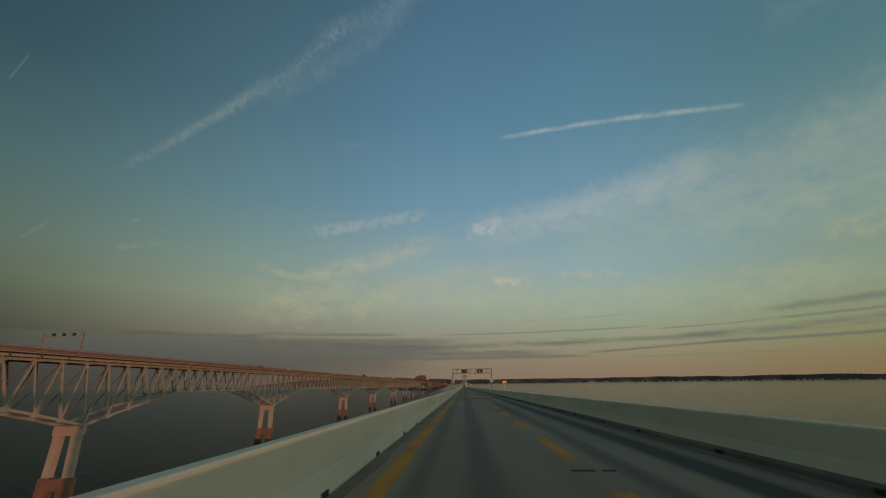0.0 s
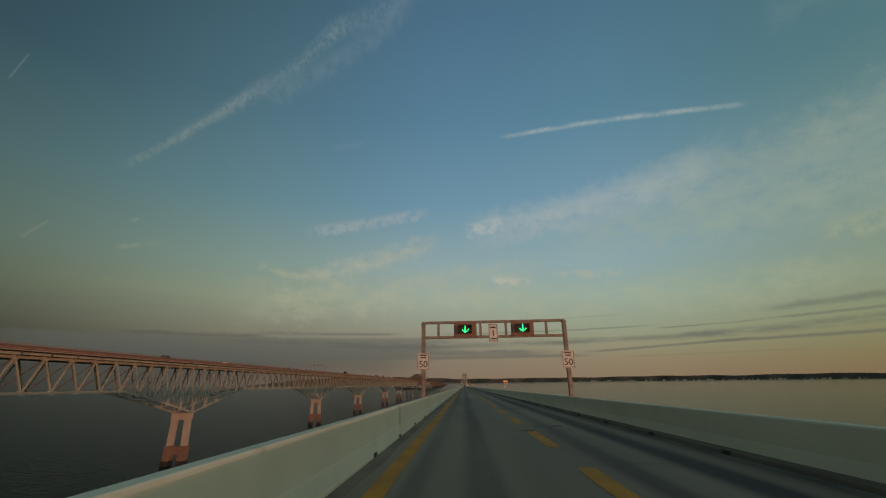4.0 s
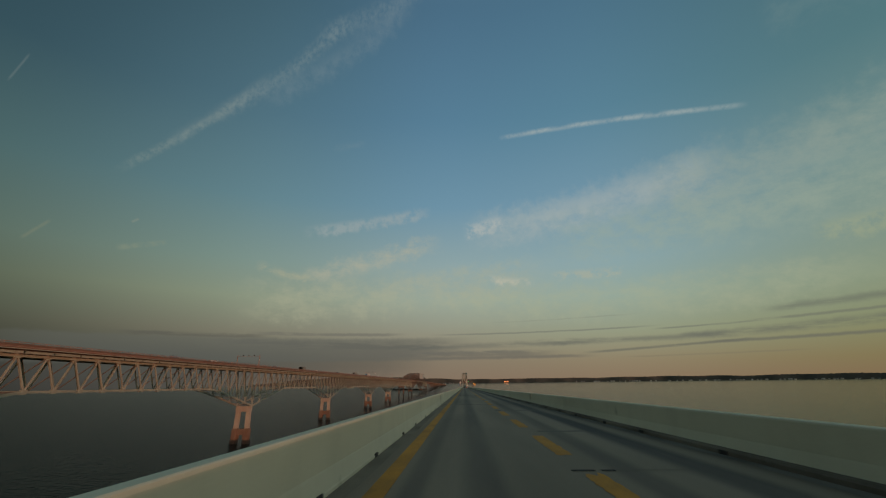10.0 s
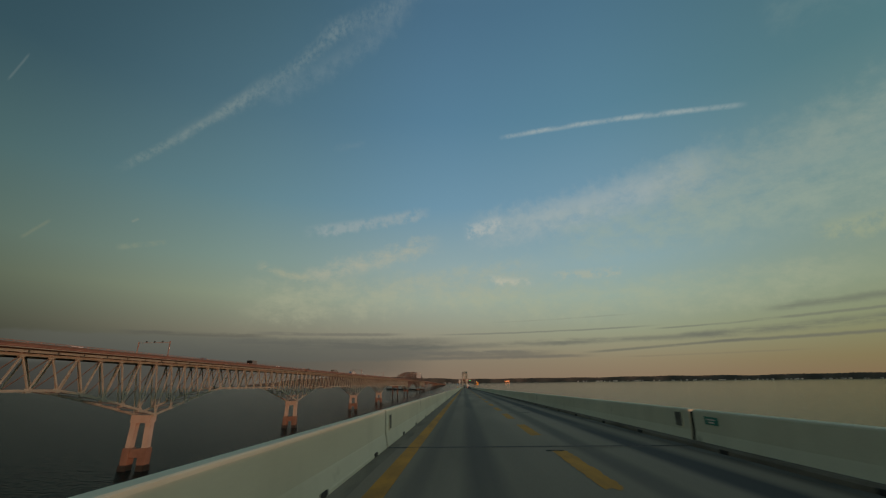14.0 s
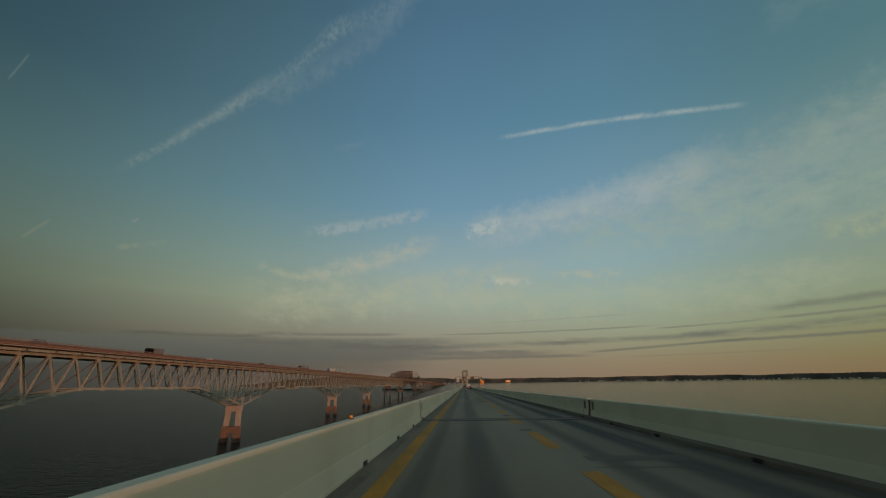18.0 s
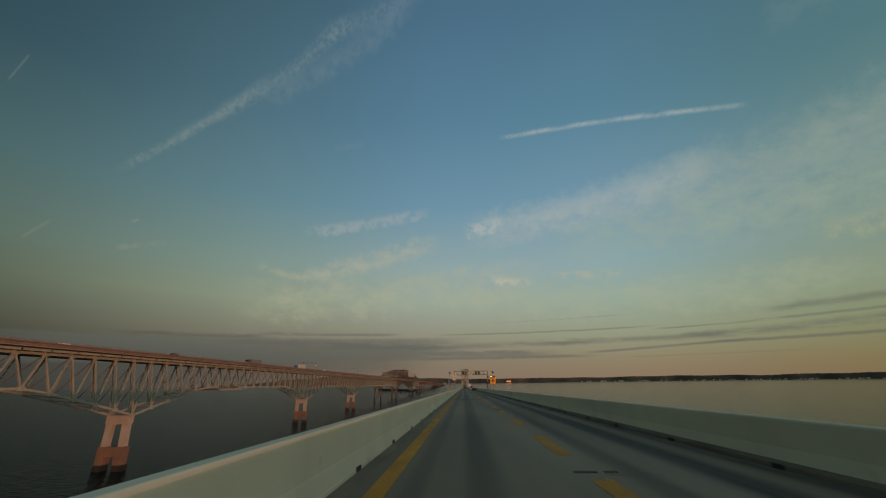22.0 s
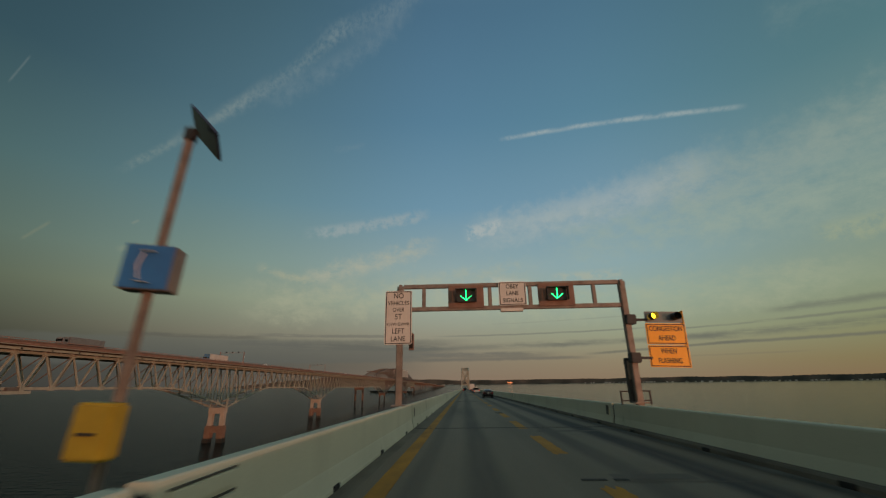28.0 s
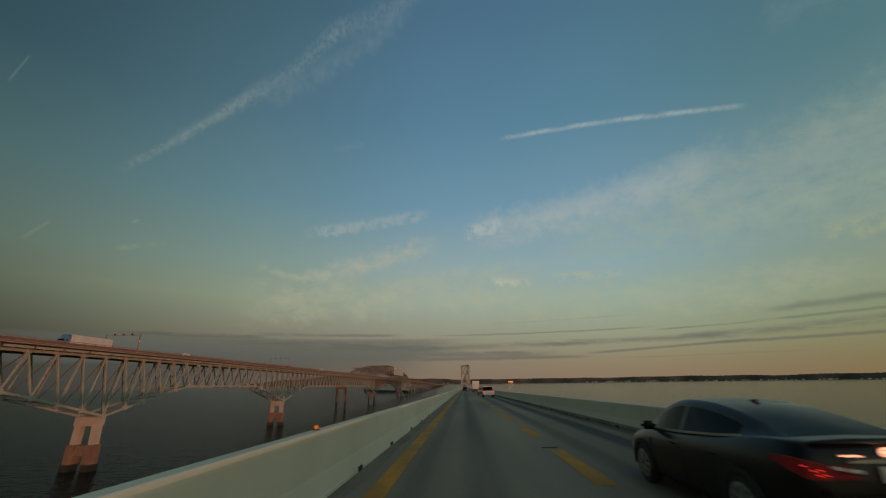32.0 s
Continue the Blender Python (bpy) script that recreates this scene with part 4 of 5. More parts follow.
w = thing("warning_sign", Matrix.Translation((8.32, G2 - 0.1, z2 + 0.08)) @ Matrix.Rotation(radians(1.8), 4, "Y"), "amber flashing warning sign with two lamps, one lit", "sign")
part("lamp_panel", plate(1.5, 0.46, POST, round_by=0.02), GREY_PAINT, w).location = (-0.03, 0, 4.32)
for k, lit in ((-0.5, True), (0.42, False)):
    hood = bmesh.new()
    bmesh.ops.create_cone(hood, cap_ends=False, segments=18, radius1=0.15, radius2=0.15, depth=0.34)
    vis = part("visor", hood, BLACK, w)
    vis.location, vis.rotation_euler = (k, -0.2, 4.34), (radians(90), 0, 0)
    disc = bmesh.new()
    bmesh.ops.create_circle(disc, cap_ends=True, segments=18, radius=0.13)
    lens = part("lens", disc, LED_AMBER if lit else DARK, w, "lit amber lamp" if lit else "unlit lamp")
    lens.location, lens.rotation_euler = (k, -0.09, 4.34), (radians(90), 0, 0)
for z, h, rows in ((3.63, 0.86, (("CONGESTION", 0.29, 0.2), ("AHEAD", 0.29, -0.18))), (2.73, 0.86, (("WHEN", 0.29, 0.2), ("FLASHING", 0.29, -0.18)))):
    p = part("panel", plate(1.6, h, ORANGE, round_by=0.04), ORANGE, w)
    p.location = (0, 0, z)
    border(1.6, h, p)
    for text_line, size, dz in rows:
        words(text_line, size, 0, -0.022, dz, p, squeeze=0.72)
part("side_case", box(0.78, 0.82, 0.0, 0.25, 2.3, 4.6, 0.01), ORANGE, w)
for z in (4.2, 2.65):
    part("arm", box(-1.45, -0.7, -0.05, 0.05, z - 0.05, z + 0.05, 0.01), BLACK, w)
    part("clamp", box(-1.6, -1.2, -0.2, 0.2, z - 0.2, z + 0.2, 0.03), BLACK, w)
k = thing("control_cabinet", Matrix.Translation((6.84, G2 + 0.3, z2 + TOP)), "narrow dark control cabinet beside the gantry post", "cabinet")
part("case", box(-0.12, 0.12, -0.12, 0.12, 0, 1.75, 0.02), BLACK, k)
part("door", box(-0.09, 0.09, -0.136, -0.124, 0.9, 1.65, 0.004), POST, k)
pl = thing("guard_rail", Matrix.Translation((7.2, G2 + 0.9, z2 + TOP)), "small dark guard rail round a service platform", "railing")
for x in (-0.6, 0.6):
    part("post", box(x - 0.03, x + 0.03, -0.03, 0.03, -0.1, 0.46, 0.008), BLACK, pl)
for z in (0.06, 0.43):
    part("rail", box(-0.6, 0.6, -0.025, 0.025, z - 0.025, z + 0.025, 0.006), BLACK, pl)

# ---- solar-powered telephones on the parapets ----
def telephone(x, y, side, label):
    t = thing("emergency_phone", Matrix.Translation((x, y, road_z(y))) @ Matrix.Rotation(radians(-side * 2.6), 4, "Y"), label, "emergency phone", "emergency phones")
    part("pole", box(-0.05, 0.05, -0.05, 0.05, 0.2, 5.15, 0.02), POST, t)
    part("bracket", box(min(0, -side * 1.05), max(0, -side * 1.05), -0.1, 0.1, 0.35, 0.6, 0.02), POST, t)
    b = part("sign_box", box(-0.28, 0.28, -0.18, 0.12, 2.86, 3.42, 0.015), POST, t)
    b.rotation_euler = (0, 0, radians(side * -14))
    part("face", box(-0.27, 0.27, -0.195, -0.184, 2.87, 3.41, 0.004), BLUE, b, "blue face with a white handset")
    hs = bmesh.new()
    for u0, v0, u1, v1, wd in ((-0.05, 2.98, -0.09, 3.14, 0.08), (-0.09, 3.14, -0.05, 3.3, 0.08), (-0.08, 3.32, 0.07, 3.33, 0.1), (-0.08, 2.95, 0.07, 2.94, 0.1)):
        beam((u0, -0.199, v0), (u1, -0.199, v1), wd, 0.006, hs)
    part("handset", hs, WHITE, b)
    c = part("call_box", box(-0.22, 0.22, -0.3, -0.06, 1.03, 1.6, 0.03), YELLOW_BOX, t, "yellow call box")
    part("handle", box(-0.1, 0.1, -0.33, -0.3, 1.28, 1.31, 0.005), BLACK, c)
    sp = part("solar_panel", box(-0.33, 0.33, -0.25, 0.25, -0.02, 0.02, 0.005), SOLAR, t)
    sp.location, sp.rotation_euler = (0.14, 0.1, 5.22), (radians(-30), radians(45), 0)
    part("mount", box(-0.07, 0.07, -0.07, 0.07, 5.02, 5.22, 0.02), BLACK, t)
    return t


telephone(X0 - 1.66, 514.7, -1, "solar-powered emergency phone with blue box outside the parapet")
telephone(X1 + 1.25, 515.3, 1, "solar-powered emergency phone with blue box outside the parapet")

# ---- gantries on the second bridge ----
for y in (115.5, 412, 717, 844):
    g = thing("overhead_gantry", Matrix.Translation((SIDE, y, deck_top(y))), "thin reddish gantry with lane lamps on the second bridge", "gantry", "gantries on the second bridge")
    for s in (-1, 1):
        part("post", box(s * 6.3 - 0.16, s * 6.3 + 0.16, -0.16, 0.16, -1.5, 5.2, 0.04), RUSTY, g)
    for z in (4.2, 5.1) if y < 200 else (4.7,):
        part("rail", box(-6.3, 6.3, -0.07, 0.07, z - 0.07, z + 0.07, 0.02), RUSTY, g)
    for x in (-3.2, 0, 3.2):
        part("signal", box(x - 0.4, x + 0.4, -0.25, 0.25, 4.3, 5.05, 0.05) if y < 200 else box(x - 0.27, x + 0.27, -0.2, 0.2, 4.8, 5.35, 0.08), BLACK, g)
    if y > 200:
        part("lamp", box(6.25, 6.55, -0.15, 0.15, 2.45, 2.7, 0.05), PALE_LAMP, g, "small white lamp on the post")


# ---- vehicles ----
def loft(rows, smooth=True):
    """Skin over cross sections; each row is (y, [(x, z), ...]) for the right half, mirrored."""
    bm = bmesh.new()
    rings = []
    for y, half in rows:
        full = half + [(-x, z) for x, z in reversed(half) if x > 1e-6]
        rings.append([bm.verts.new((x, y, z)) for x, z in full])
    n = len(rings[0])
    for r, s in zip(rings, rings[1:]):
        for i in range(n):
            bm.faces.new((r[i], r[(i + 1) % n], s[(i + 1) % n], s[i]))
    bm.faces.new(rings[0]), bm.faces.new(rings[-1])
    return bm


def wheel(parent, x, y, r, w=0.21):
    bm = bmesh.new()
    bmesh.ops.create_cone(bm, cap_ends=True, segments=28, radius1=r, radius2=r, depth=w)
    bmesh.ops.bevel(bm, geom=[e for e in bm.edges if len(e.link_faces) == 2 and abs(e.calc_face_angle()) > 1], offset=0.03, segments=2, affect="EDGES")
    bmesh.ops.rotate(bm, verts=bm.verts, matrix=Matrix.Rotation(radians(90), 3, "Y"))
    t = part("wheel", bm, RUBBER, parent)
    t.location = (x, y, r)
    side = 1 if x > 0 else -1
    rim = bmesh.new()
    bmesh.ops.create_cone(rim, cap_ends=True, segments=24, radius1=r * 0.66, radius2=r * 0.66, depth=0.03)
    bmesh.ops.rotate(rim, verts=rim.verts, matrix=Matrix.Rotation(radians(90), 3, "Y"))
    bmesh.ops.translate(rim, verts=rim.verts, vec=(side * (w / 2 - 0.02), 0, 0))
    part("rim", rim, SHADED, t)
    sp = bmesh.new()
    for k in range(10):
        a = math.tau * k / 10
        beam((side * (w / 2 + 0.004), 0.05 * math.cos(a), 0.05 * math.sin(a)), (side * (w / 2 - 0.002), r * 0.64 * math.cos(a), r * 0.64 * math.sin(a)), 0.045, 0.035, sp)
    for k in range(24):
        a, b = math.tau * k / 24, math.tau * (k + 1) / 24
        beam((side * w / 2, r * 0.64 * math.cos(a), r * 0.64 * math.sin(a)), (side * w / 2, r * 0.64 * math.cos(b), r * 0.64 * math.sin(b)), 0.03, 0.03, sp)
    part("spokes", sp, ALLOY, t)
    return t


def interp(table, y):
    for a, b in zip(table, table[1:]):
        if a[0] <= y <= b[0]:
            u = (y - a[0]) / (b[0] - a[0])
            i = table.index(a)
            before, after = table[max(i - 1, 0)], table[min(i + 2, len(table) - 1)]
            out = []
            for o, p, q, r in zip(before, a, b, after):
                h = b[0] - a[0]
                s0 = (q - o) / max(b[0] - before[0], 0.01) * h
                s1 = (r - p) / max(after[0] - a[0], 0.01) * h
                out.append((2 * u ** 3 - 3 * u ** 2 + 1) * p + (u ** 3 - 2 * u ** 2 + u) * s0 + (3 * u ** 2 - 2 * u ** 3) * q + (u ** 3 - u ** 2) * s1)
            return out[1:]
    return list(table[-1][1:])


def skin_part(name, quads, mat, parent, label=""):
    """A smooth part from quads of shared corner points."""
    bm = bmesh.new()
    for q in quads:
        bm.faces.new([bm.verts.new(p) for p in q])
    bmesh.ops.remove_doubles(bm, verts=bm.verts, dist=0.0005)
    return part(name, bm, mat, parent, label, smooth=True)


def sedan(at, label, paint=BLACK_PAINT):
    c = thing("car", at, label, "car")
    # y, deck height, half width, sill height, shoulder height
    plan = [(-2.43, 0.94, 0.70, 0.34, 0.76), (-2.37, 1.06, 0.80, 0.26, 0.84), (-2.2, 1.115, 0.87, 0.2, 0.90), (-1.7, 1.11, 0.905, 0.19, 0.93),
            (-1.0, 1.055, 0.917, 0.18, 0.91), (0, 1.0, 0.917, 0.18, 0.87), (1.0, 0.96, 0.915, 0.18, 0.82), (1.6, 0.88, 0.90, 0.19, 0.76),
            (2.1, 0.76, 0.84, 0.2, 0.66), (2.32, 0.64, 0.72, 0.24, 0.56), (2.41, 0.5, 0.52, 0.3, 0.46)]
    rows = []
    for y in steps(-2.43, 2.41, 0.08):
        top, w, sill, sh = interp(plan, y)
        rows.append((y, [(0, sill), (w * 0.84, sill), (w * 0.95, sill + 0.04), (w * 0.98, sill + 0.12), (w * 0.975, sill + 0.2), (w, sill + 0.36), (w * 0.997, sh - 0.14), (w * 0.985, sh - 0.03),
                         (w * 0.955, sh + 0.02), (w * 0.91, top - 0.035), (w * 0.86, top - 0.01), (w * 0.6, top), (0, top + 0.015)]))
    part("body", loft(rows), paint, c, smooth=True)
    # cabin: y, roof height, belt half width, roof half width
    arc = [(-2.05, 1.115, 0.72, 0.66), (-1.7, 1.215, 0.77, 0.63), (-1.3, 1.315, 0.80, 0.60), (-0.9, 1.395, 0.82, 0.575), (-0.45, 1.452, 0.825, 0.56), (0.0, 1.472, 0.825, 0.56),
           (0.4, 1.455, 0.825, 0.56), (0.75, 1.37, 0.82, 0.575), (1.1, 1.22, 0.80, 0.61), (1.4, 1.06, 0.77, 0.65), (1.6, 0.94, 0.74, 0.68)]
    ys = steps(-2.05, 1.6, 0.09)
    grid = []
    for y in ys:
        z, wb, wt = interp(arc, y)
        zb = min(interp(plan, y)[0] - 0.03, z - 0.005)
        zr = max(z - 0.12, zb + (z - zb) * 0.3)
        side = [(wb + (wt + 0.06 - wb) * u, zb + (zr - zb) * u) for u in (0, 0.5, 1.0)]
        lip = [(wt + 0.035, zr + (z - zr) * 0.5), (wt * 0.93, zr + (z - zr) * 0.84), (wt * 0.55, z - 0.004), (0, z + 0.008)]
        grid.append([Vector((x, y, h)) for x, h in side + lip])
    panes = collections.defaultdict(list)
    for i, (r, q) in enumerate(zip(grid, grid[1:])):
        y = (ys[i] + ys[i + 1]) / 2
        for k in range(6):
            if k < 2:
                kind = "front_window" if 0.1 < y < 1.0 else "rear_side_window" if -1.3 < y < 0.02 else "pillar"
            elif k < 4:
                kind = "pillar"
            else:
                kind = "rear_window" if y < -0.72 else "windscreen" if y > 0.5 else "roof"
            for m in (1, -1):
                flip = Vector((m, 1, 1))
                sided = kind in ("front_window", "rear_side_window", "pillar")
                panes[kind, m if sided else 0].append([v * flip for v in (r[k], r[k + 1], q[k + 1], q[k])])
    for (kind, m), quads in panes.items():
        painted = kind in ("roof", "pillar")
        skin_part(kind, quads, paint if painted else GLASS, c, "" if painted else "dark tinted window glass")
    for s in (-1, 1):
        strip = bmesh.new()
        row = steps(-1.42, 1.05, 0.15)
        for ya, yb in zip(row, row[1:]):
            ends = []
            for y in (ya, yb):
                top = interp(plan, y)[0]
                ends.append((s * (interp(arc, y)[1] + 0.012), y, top - 0.012))
            beam(ends[0], ends[1], 0.03, 0.03, strip)
        part("window_trim", strip, CHROME, c, "bright chrome strip under the side windows")
        mir = box(s * 1.0 - 0.12, s * 1.0 + 0.12, 0.68, 0.86, 0.95, 1.09, 0.05)
        m = part("mirror", mir, paint, c, smooth=True)
        part("mirror_arm", beam((s * 0.84, 0.8, 0.94), (s * 0.95, 0.78, 0.98), 0.06, 0.05), BLACK, m)
        for y in (-0.95, 0.12):
            part("door_handle", box(min(s * 0.9, s * 0.935), max(s * 0.9, s * 0.935), y, y + 0.2, 0.79, 0.815, 0.008), paint, c)
        seam = bmesh.new()
        for y in (-1.0, -0.02, 1.0):
            box(min(s * 0.9, s * 0.919), max(s * 0.9, s * 0.919), y - 0.005, y + 0.005, 0.3, 0.8, 0, seam)
        part("door_seam", seam, BLACK, c)
        for y in (-1.4, 1.4):
            wheel(c, s * 0.81, y, 0.33)
            wa = bmesh.new()
            for k in range(13):
                a, b = math.pi * (k - 0.5) / 12, math.pi * (k + 0.5) / 12
                beam((s * 0.885, y + 0.37 * math.cos(a), 0.33 + 0.37 * math.sin(a)), (s * 0.885, y + 0.37 * math.cos(b), 0.33 + 0.37 * math.sin(b)), 0.09, 0.075, wa)
            part("wheel_arch", wa, RUBBER, c)
        lamp_rows = [(-2.45, [(0.42, 0.79), (0.68, 0.77), (0.69, 0.90), (0.42, 0.89)]), (-2.37, [(0.42, 0.79), (0.815, 0.77), (0.81, 0.94), (0.42, 0.91)]), (-2.2, [(0.7, 0.83), (0.885, 0.84), (0.88, 0.96), (0.7, 0.96)]),
                     (-2.0, [(0.85, 0.925), (0.903, 0.925), (0.901, 0.95), (0.85, 0.95)])]
        bm = bmesh.new()
        rings = [[bm.verts.new((s * x, y, z)) for x, z in ring] for y, ring in lamp_rows]
        for r, q in zip(rings, rings[1:]):
            for i in range(4):
                bm.faces.new((r[i], r[(i + 1) % 4], q[(i + 1) % 4], q[i]))
        bm.faces.new(rings[0]), bm.faces.new(rings[-1])
        lp = part("tail_lamp", bm, TAIL, c, "red swept tail lamp, lit")
        part("reverse_lens", beam((s * 0.36, -2.46, 0.855), (s * 0.50, -2.455, 0.865), 0.075, 0.03), CLEAR_LENS, lp, "clear reversing lens")
        part("reverse_lens", beam((s * 0.52, -2.455, 0.875), (s * 0.62, -2.45, 0.885), 0.05, 0.03), CLEAR_LENS, lp, "clear turn lens")
        part("lower_strip", beam((s * 0.36, -2.46, 0.795), (s * 0.62, -2.45, 0.80), 0.03, 0.02), TAIL, lp, "red lower lamp strip")
        dots = bmesh.new()
        for u, v, q in ((0.72, 0.86, -2.425), (0.77, 0.85, -2.40), (0.74, 0.81, -2.42), (0.82, 0.89, -2.35), (0.69, 0.82, -2.435)):
            box(s * u - 0.005, s * u + 0.005, q - 0.03, q, v - 0.005, v + 0.005, 0, dots)
        part("bulbs", dots, LED_RED, lp)
    part("trunk_trim", prism([(-0.5, 0.93), (-0.36, 0.96), (0.36, 0.96), (0.5, 0.93), (0.36, 0.925), (-0.36, 0.925)], [-2.47, -2.38], lambda y: 0), CHROME, c, "bright chrome strip above the plate")
    ring = bmesh.new()
    for k in range(16):
        a, b = math.tau * k / 16, math.tau * (k + 1) / 16
        beam((0.075 * math.cos(a), -2.42, 1.01 + 0.038 * math.sin(a)), (0.075 * math.cos(b), -2.42, 1.01 + 0.038 * math.sin(b)), 0.012, 0.02, ring)
    beam((-0.05, -2.42, 1.01), (0.05, -2.42, 1.01), 0.012, 0.02, ring)
    part("emblem", ring, CHROME, c)
    part("spoiler", prism([(-0.7, 1.085), (-0.66, 1.115), (-0.3, 1.135), (0.3, 1.135), (0.66, 1.115), (0.7, 1.085)], [-2.38, -2.2], lambda y: (y + 2.34) * -0.05), paint, c, smooth=True)
    pn = part("number_plate", box(-0.155, 0.155, -2.47, -2.455, 0.74, 0.89, 0.004), WHITE, c)
    for u in (-0.09, -0.03, 0.03, 0.09):
        part("lettering", box(u - 0.02, u + 0.02, -2.475, -2.472, 0.785, 0.84, 0), BLACK, pn)
    part("bumper", box(-0.84, 0.84, -2.46, -2.2, 0.3, 0.68, 0.09), paint, c, smooth=True)
    part("diffuser", box(-0.6, 0.6, -2.46, -2.25, 0.2, 0.31, 0.03), BLACK, c)
    part("bumper_crease", box(-0.78, 0.78, -2.465, -2.45, 0.5, 0.512, 0.003), BLACK, c)
    fin = bmesh.new()
    base, tip = [fin.verts.new(p) for p in ((-0.025, -0.72, 1.41), (0.025, -0.72, 1.41), (0.02, -0.54, 1.45), (-0.02, -0.54, 1.45))], [fin.verts.new(p) for p in ((-0.008, -0.71, 1.475), (0.008, -0.71, 1.475), (0.006, -0.63, 1.47), (-0.006, -0.63, 1.47))]
    fin.faces.new(base), fin.faces.new(tip)
    for k in range(4):
        fin.faces.new((base[k], base[(k + 1) % 4], tip[(k + 1) % 4], tip[k]))
    part("antenna_fin", fin, BLACK, c)
    part("badge", box(-0.5, -0.28, -2.44, -2.41, 0.975, 0.995, 0.004), CHROME, c)
    return c


def tall_car(at, label, paint, length=4.8, width=1.9, high=1.75, bed=False):
    """A far sport utility or pickup truck."""
    c = thing("pickup_truck" if bed else "suv", at, label, "pickup" if bed else "suv")
    h, w = length / 2, width / 2
    rows = []
    for y, z, k in ((-h, 0.98, 0.92), (-h + 0.15, 1.04, 1.0), (0, 1.06, 1.0), (h - 1.3, 1.05, 1.0), (h - 0.2, 0.95, 0.96), (h, 0.75, 0.86)):
        rows.append((y, [(0, 0.38), (w * k * 0.9, 0.38), (w * k, 0.55), (w * k, 0.9), (w * k * 0.94, z), (0, z + 0.02)]))
    part("body", loft(rows), paint, c, smooth=False)
    y0 = -0.3 if bed else -h + 0.12
    rows = []
    for y, z, k in ((y0, 1.0, 0.9), (y0 + 0.3, high - 0.08, 0.82), (y0 + 0.6, high, 0.8), (0.6, high - 0.02, 0.8), (h - 1.2, 1.02, 0.88)):
        rows.append((y, [(0, 0.98), (w * 0.94, 0.98), (w * k, max(z - 0.1, 0.985)), (w * k * 0.9, max(z, 0.99)), (0, max(z + 0.02, 1.0))]))
    part("cabin", loft(rows), GLASS if bed else paint, c)
    part("rear_window", box(-w * 0.7, w * 0.7, y0 + 0.1, y0 + 0.16, 1.12, high - 0.22, 0.02), GLASS, c)
    part("roof", box(-w * 0.76, w * 0.76, y0 + 0.4, 0.7, high - 0.02, high + 0.05, 0.02), paint, c)
    if bed:
        part("tailgate", box(-w * 0.9, w * 0.9, -h - 0.03, -h + 0.03, 0.6, 1.08, 0.02), paint, c)
    part("bumper", box(-w * 0.95, w * 0.95, -h - 0.12, -h + 0.1, 0.42, 0.62, 0.03), CHROME if bed else BLACK, c)
    part("number_plate", box(-0.16, 0.16, -h - 0.14, -h - 0.11, 0.66, 0.8, 0.004), WHITE, c)
    for s in (-1, 1):
        part("tail_lamp", box(s * w * 0.86 - 0.08, s * w * 0.86 + 0.08, -h - 0.05, -h + 0.05, 0.75, 1.05, 0.02), LED_RED, c, "lit red tail lamp")
        for y in (-h + 0.95, h - 0.95):
            wheel(c, s * (w - 0.12), y, 0.38, 0.24)
    return c


def box_truck(at, label, cargo=BOX_WHITE, cab=BOX_WHITE, length=9.0, high=3.9, ahead=1, category="truck"):
    """A truck with a closed box; ahead 1 drives along +y, -1 comes the other way."""
    t = thing("truck", at @ Matrix.Rotation(0 if ahead > 0 else math.pi, 4, "Z"), label, category)
    part("cargo_box", box(-1.25, 1.25, -length / 2, length / 2 - 2.2, 1.1, high, 0.06), cargo, t)
    part("chassis", box(-0.9, 0.9, -length / 2, length / 2 - 0.2, 0.6, 1.08, 0.04), BLACK, t)
    part("cab", box(-1.15, 1.15, length / 2 - 2.05, length / 2, 0.65, 2.9, 0.25), cab, t)
    part("windscreen", box(-1.0, 1.0, length / 2 - 0.1, length / 2 + 0.02, 1.7, 2.55, 0.08), GLASS, t)
    for s in (-1, 1):
        part("tail_lamp", box(s * 1.05 - 0.12, s * 1.05 + 0.12, -length / 2 - 0.05, -length / 2 + 0.05, 0.85, 1.0, 0.01), LED_RED, t)
        part("side_window", box(s * 1.1 - 0.07, s * 1.1 + 0.07, length / 2 - 1.6, length / 2 - 0.6, 1.7, 2.4, 0.03), GLASS, t)
        for y in (-length / 2 + 0.9, -length / 2 + 2.0, length / 2 - 0.9):
            wheel(t, s * 1.05, y, 0.5, 0.3)
    return t


def on_road(x, y, back=False):
    return Matrix.Translation((x, y, road_z(y))) @ slope


sedan(on_road(4.25, 587.25), "glossy black four-door sedan with lit tail lamps and tinted windows")
tall_car(on_road(4.3, 657), "pale silver pickup truck ahead in traffic", SILVER_PAINT, 5.4, 1.95, 1.8, True)
tall_car(on_road(4.2, 680), "grey sport utility vehicle ahead in traffic", GREY_PAINT, 4.6, 1.85, 1.7)
tall_car(on_road(0.4, 760), "black sport utility vehicle beside the yellow line", BLACK_PAINT, 4.9, 1.95, 1.8)
box_truck(on_road(4.4, 740), "pale box truck lit by the low sun", length=9.0)
tall_car(on_road(0.3, 800), "black sport utility vehicle far ahead", BLACK_PAINT)


def on_deck(x, y):
    return Matrix.Translation((SIDE + x, y, deck_top(y) - 1.25)) @ Matrix.Rotation(-math.atan(0.012), 4, "X")


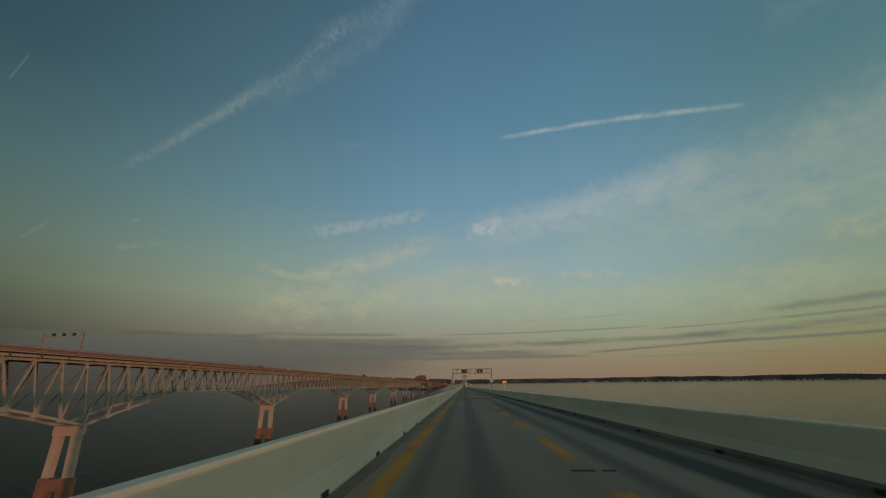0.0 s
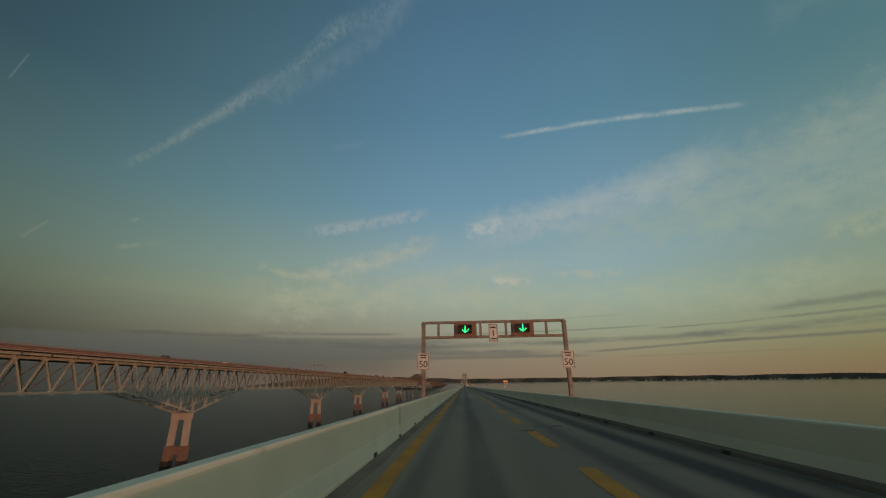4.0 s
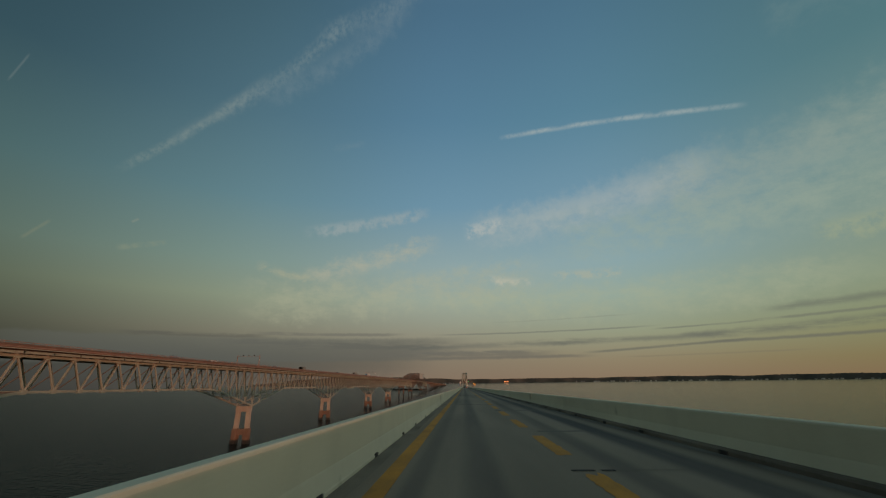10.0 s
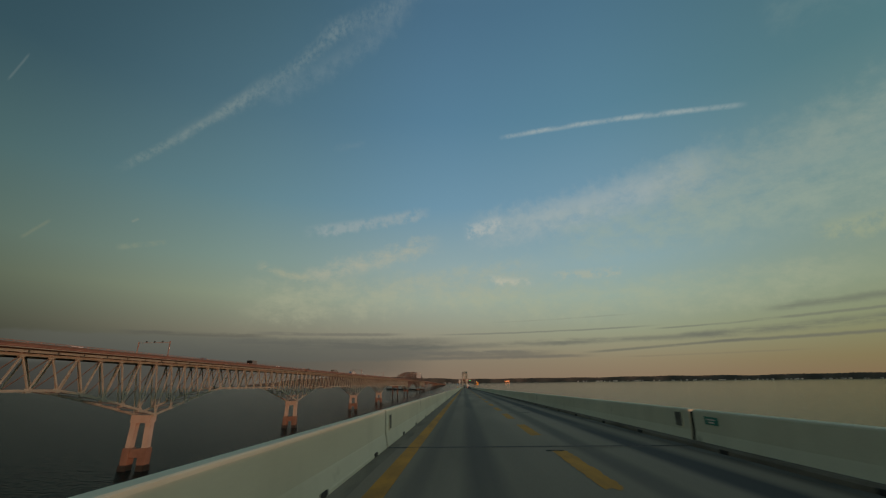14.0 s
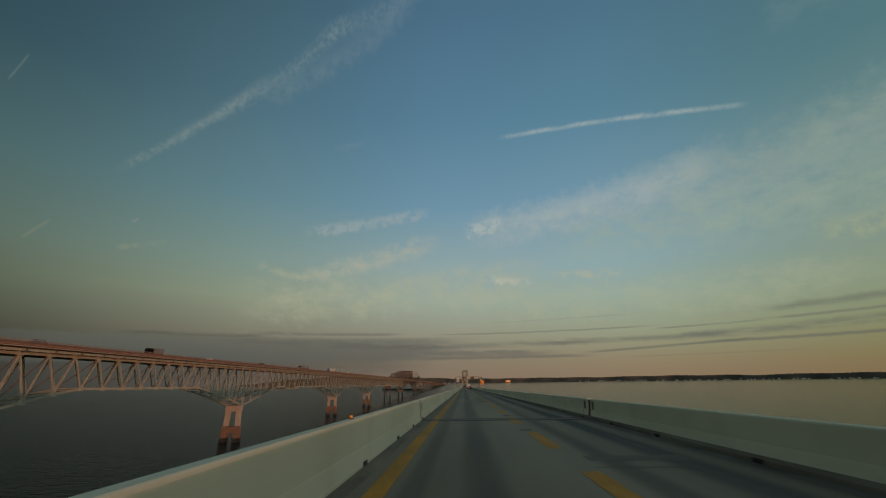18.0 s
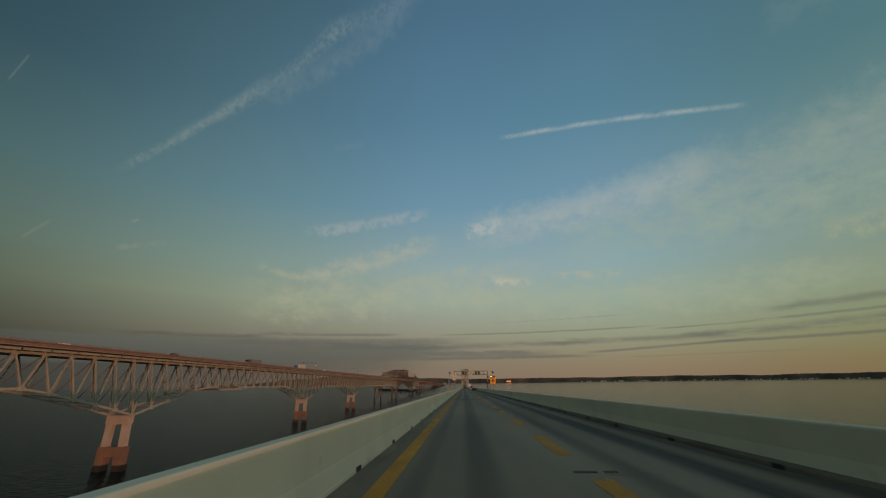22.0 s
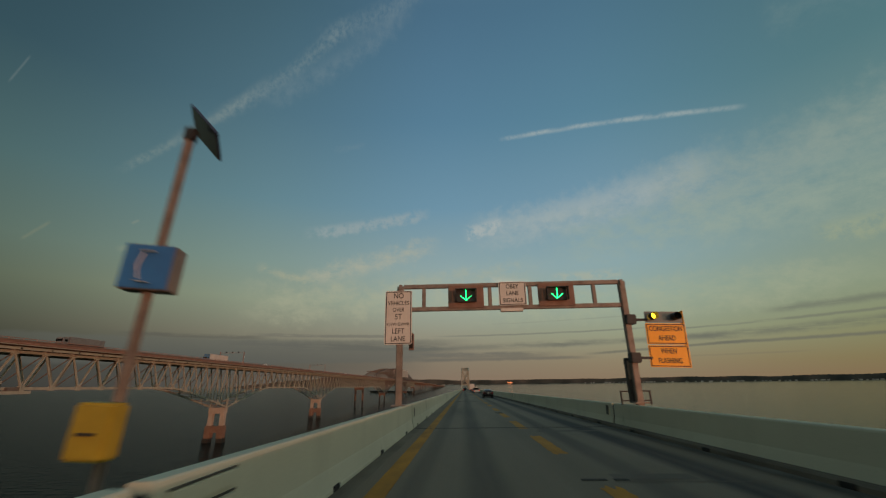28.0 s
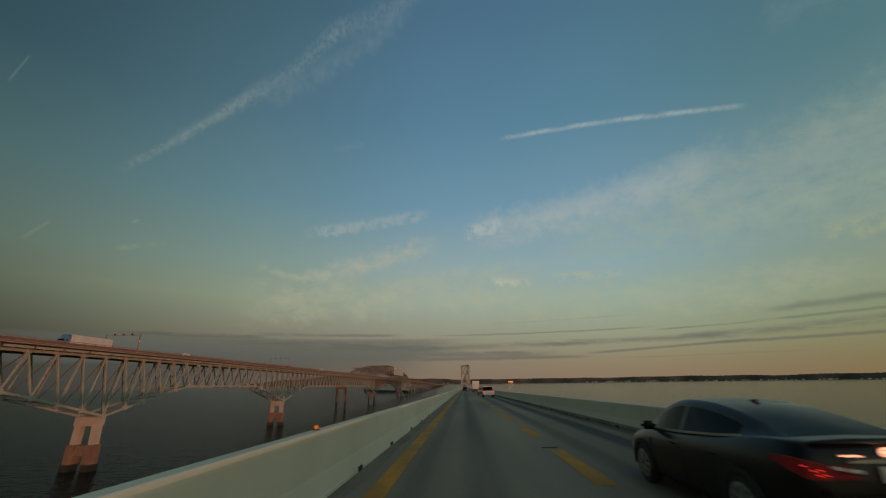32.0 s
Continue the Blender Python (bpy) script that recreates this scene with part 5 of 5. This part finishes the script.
semi = box_truck(on_deck(-0.5, 704), "semi truck with a blue cab and long white trailer", BOX_WHITE, CAB_BLUE, 17.0, 4.0, -1)
part("sleeper", box(-1.2, 1.2, 6.5, 7.6, 0.9, 3.9, 0.15), CAB_BLUE, semi, "tall blue sleeper cab")
part("hood", box(-0.9, 0.9, 8.5, 9.9, 0.7, 1.9, 0.2), CAB_BLUE, semi, "blue hood")
part("fender", box(-1.2, 1.2, 8.9, 9.6, 0.8, 1.2, 0.1), CAB_BLUE, semi)
box_truck(on_deck(3.6, 628), "dark truck with a low grey body on the second bridge", GREY_PAINT, GREY_PAINT, 14.0, 3.2, -1)
box_truck(on_deck(3.6, 481), "dark truck on the second bridge", GREY_PAINT, BLACK_PAINT, 7.0, 3.0, -1)
for x, y, paint, word in ((3.6, 231, BLACK_PAINT, "black"), (0, 278, SILVER_PAINT, "silver"), (3.6, 347, GREY_PAINT, "grey"), (0, 380, SILVER_PAINT, "silver"),
                          (3.6, 438, GREY_PAINT, "grey"), (0, 521, SILVER_PAINT, "silver"), (3.6, 564, BLACK_PAINT, "black"), (3.6, 746, SILVER_PAINT, "silver"),
                          (0, 855, BLACK_PAINT, "black"), (3.6, 913, SILVER_PAINT, "silver")):
    v = tall_car(on_deck(x, y) @ Matrix.Rotation(math.pi, 4, "Z"), word + " sport utility vehicle coming along the second bridge", paint)
    for s in (-1, 1):
        part("headlamp", box(s * 0.62 - 0.14, s * 0.62 + 0.14, 2.32, 2.44, 0.68, 0.84, 0.02), HEADLAMP, v, "lit white headlamp")

# ---- small pale houses along the far shore ----
rnd = random.Random(11)
bm = bmesh.new()
for i in range(110):
    a = radians(rnd.uniform(15, 52) if i < 90 else rnd.uniform(-12, -1))
    r = 4500 + rnd.uniform(-30, 30)
    x, y, w, h = r * math.sin(a), 350 + r * math.cos(a), rnd.uniform(3, 7), rnd.uniform(1, 5)
    box(x - w, x + w, y - 6, y + 6, WATER, WATER + 2 + h, 0, bm)
tagged(part("houses", bm, BOX_WHITE), "scattered tiny pale houses along the far shore", "houses", kind="stuff")
wb = thing("waterfront_building", Matrix.Translation((450, 4640, WATER)), "small waterfront building with glowing orange panes on the far shore", "building")
part("wall", box(-26, 26, -8, 8, 0, 22, 0.4), PIER_BASE, wb)
part("roof", box(-28, 28, -10, 10, 22, 26, 0.4), BROWN, wb)
# five panes on the front wall that glow orange by themselves
for k in range(5):
    part("window", box(-22 + k * 9.5, -15 + k * 9.5, -8.6, -8.1, 8, 18, 0), ORANGE_GLOW, wb, "glowing orange pane")
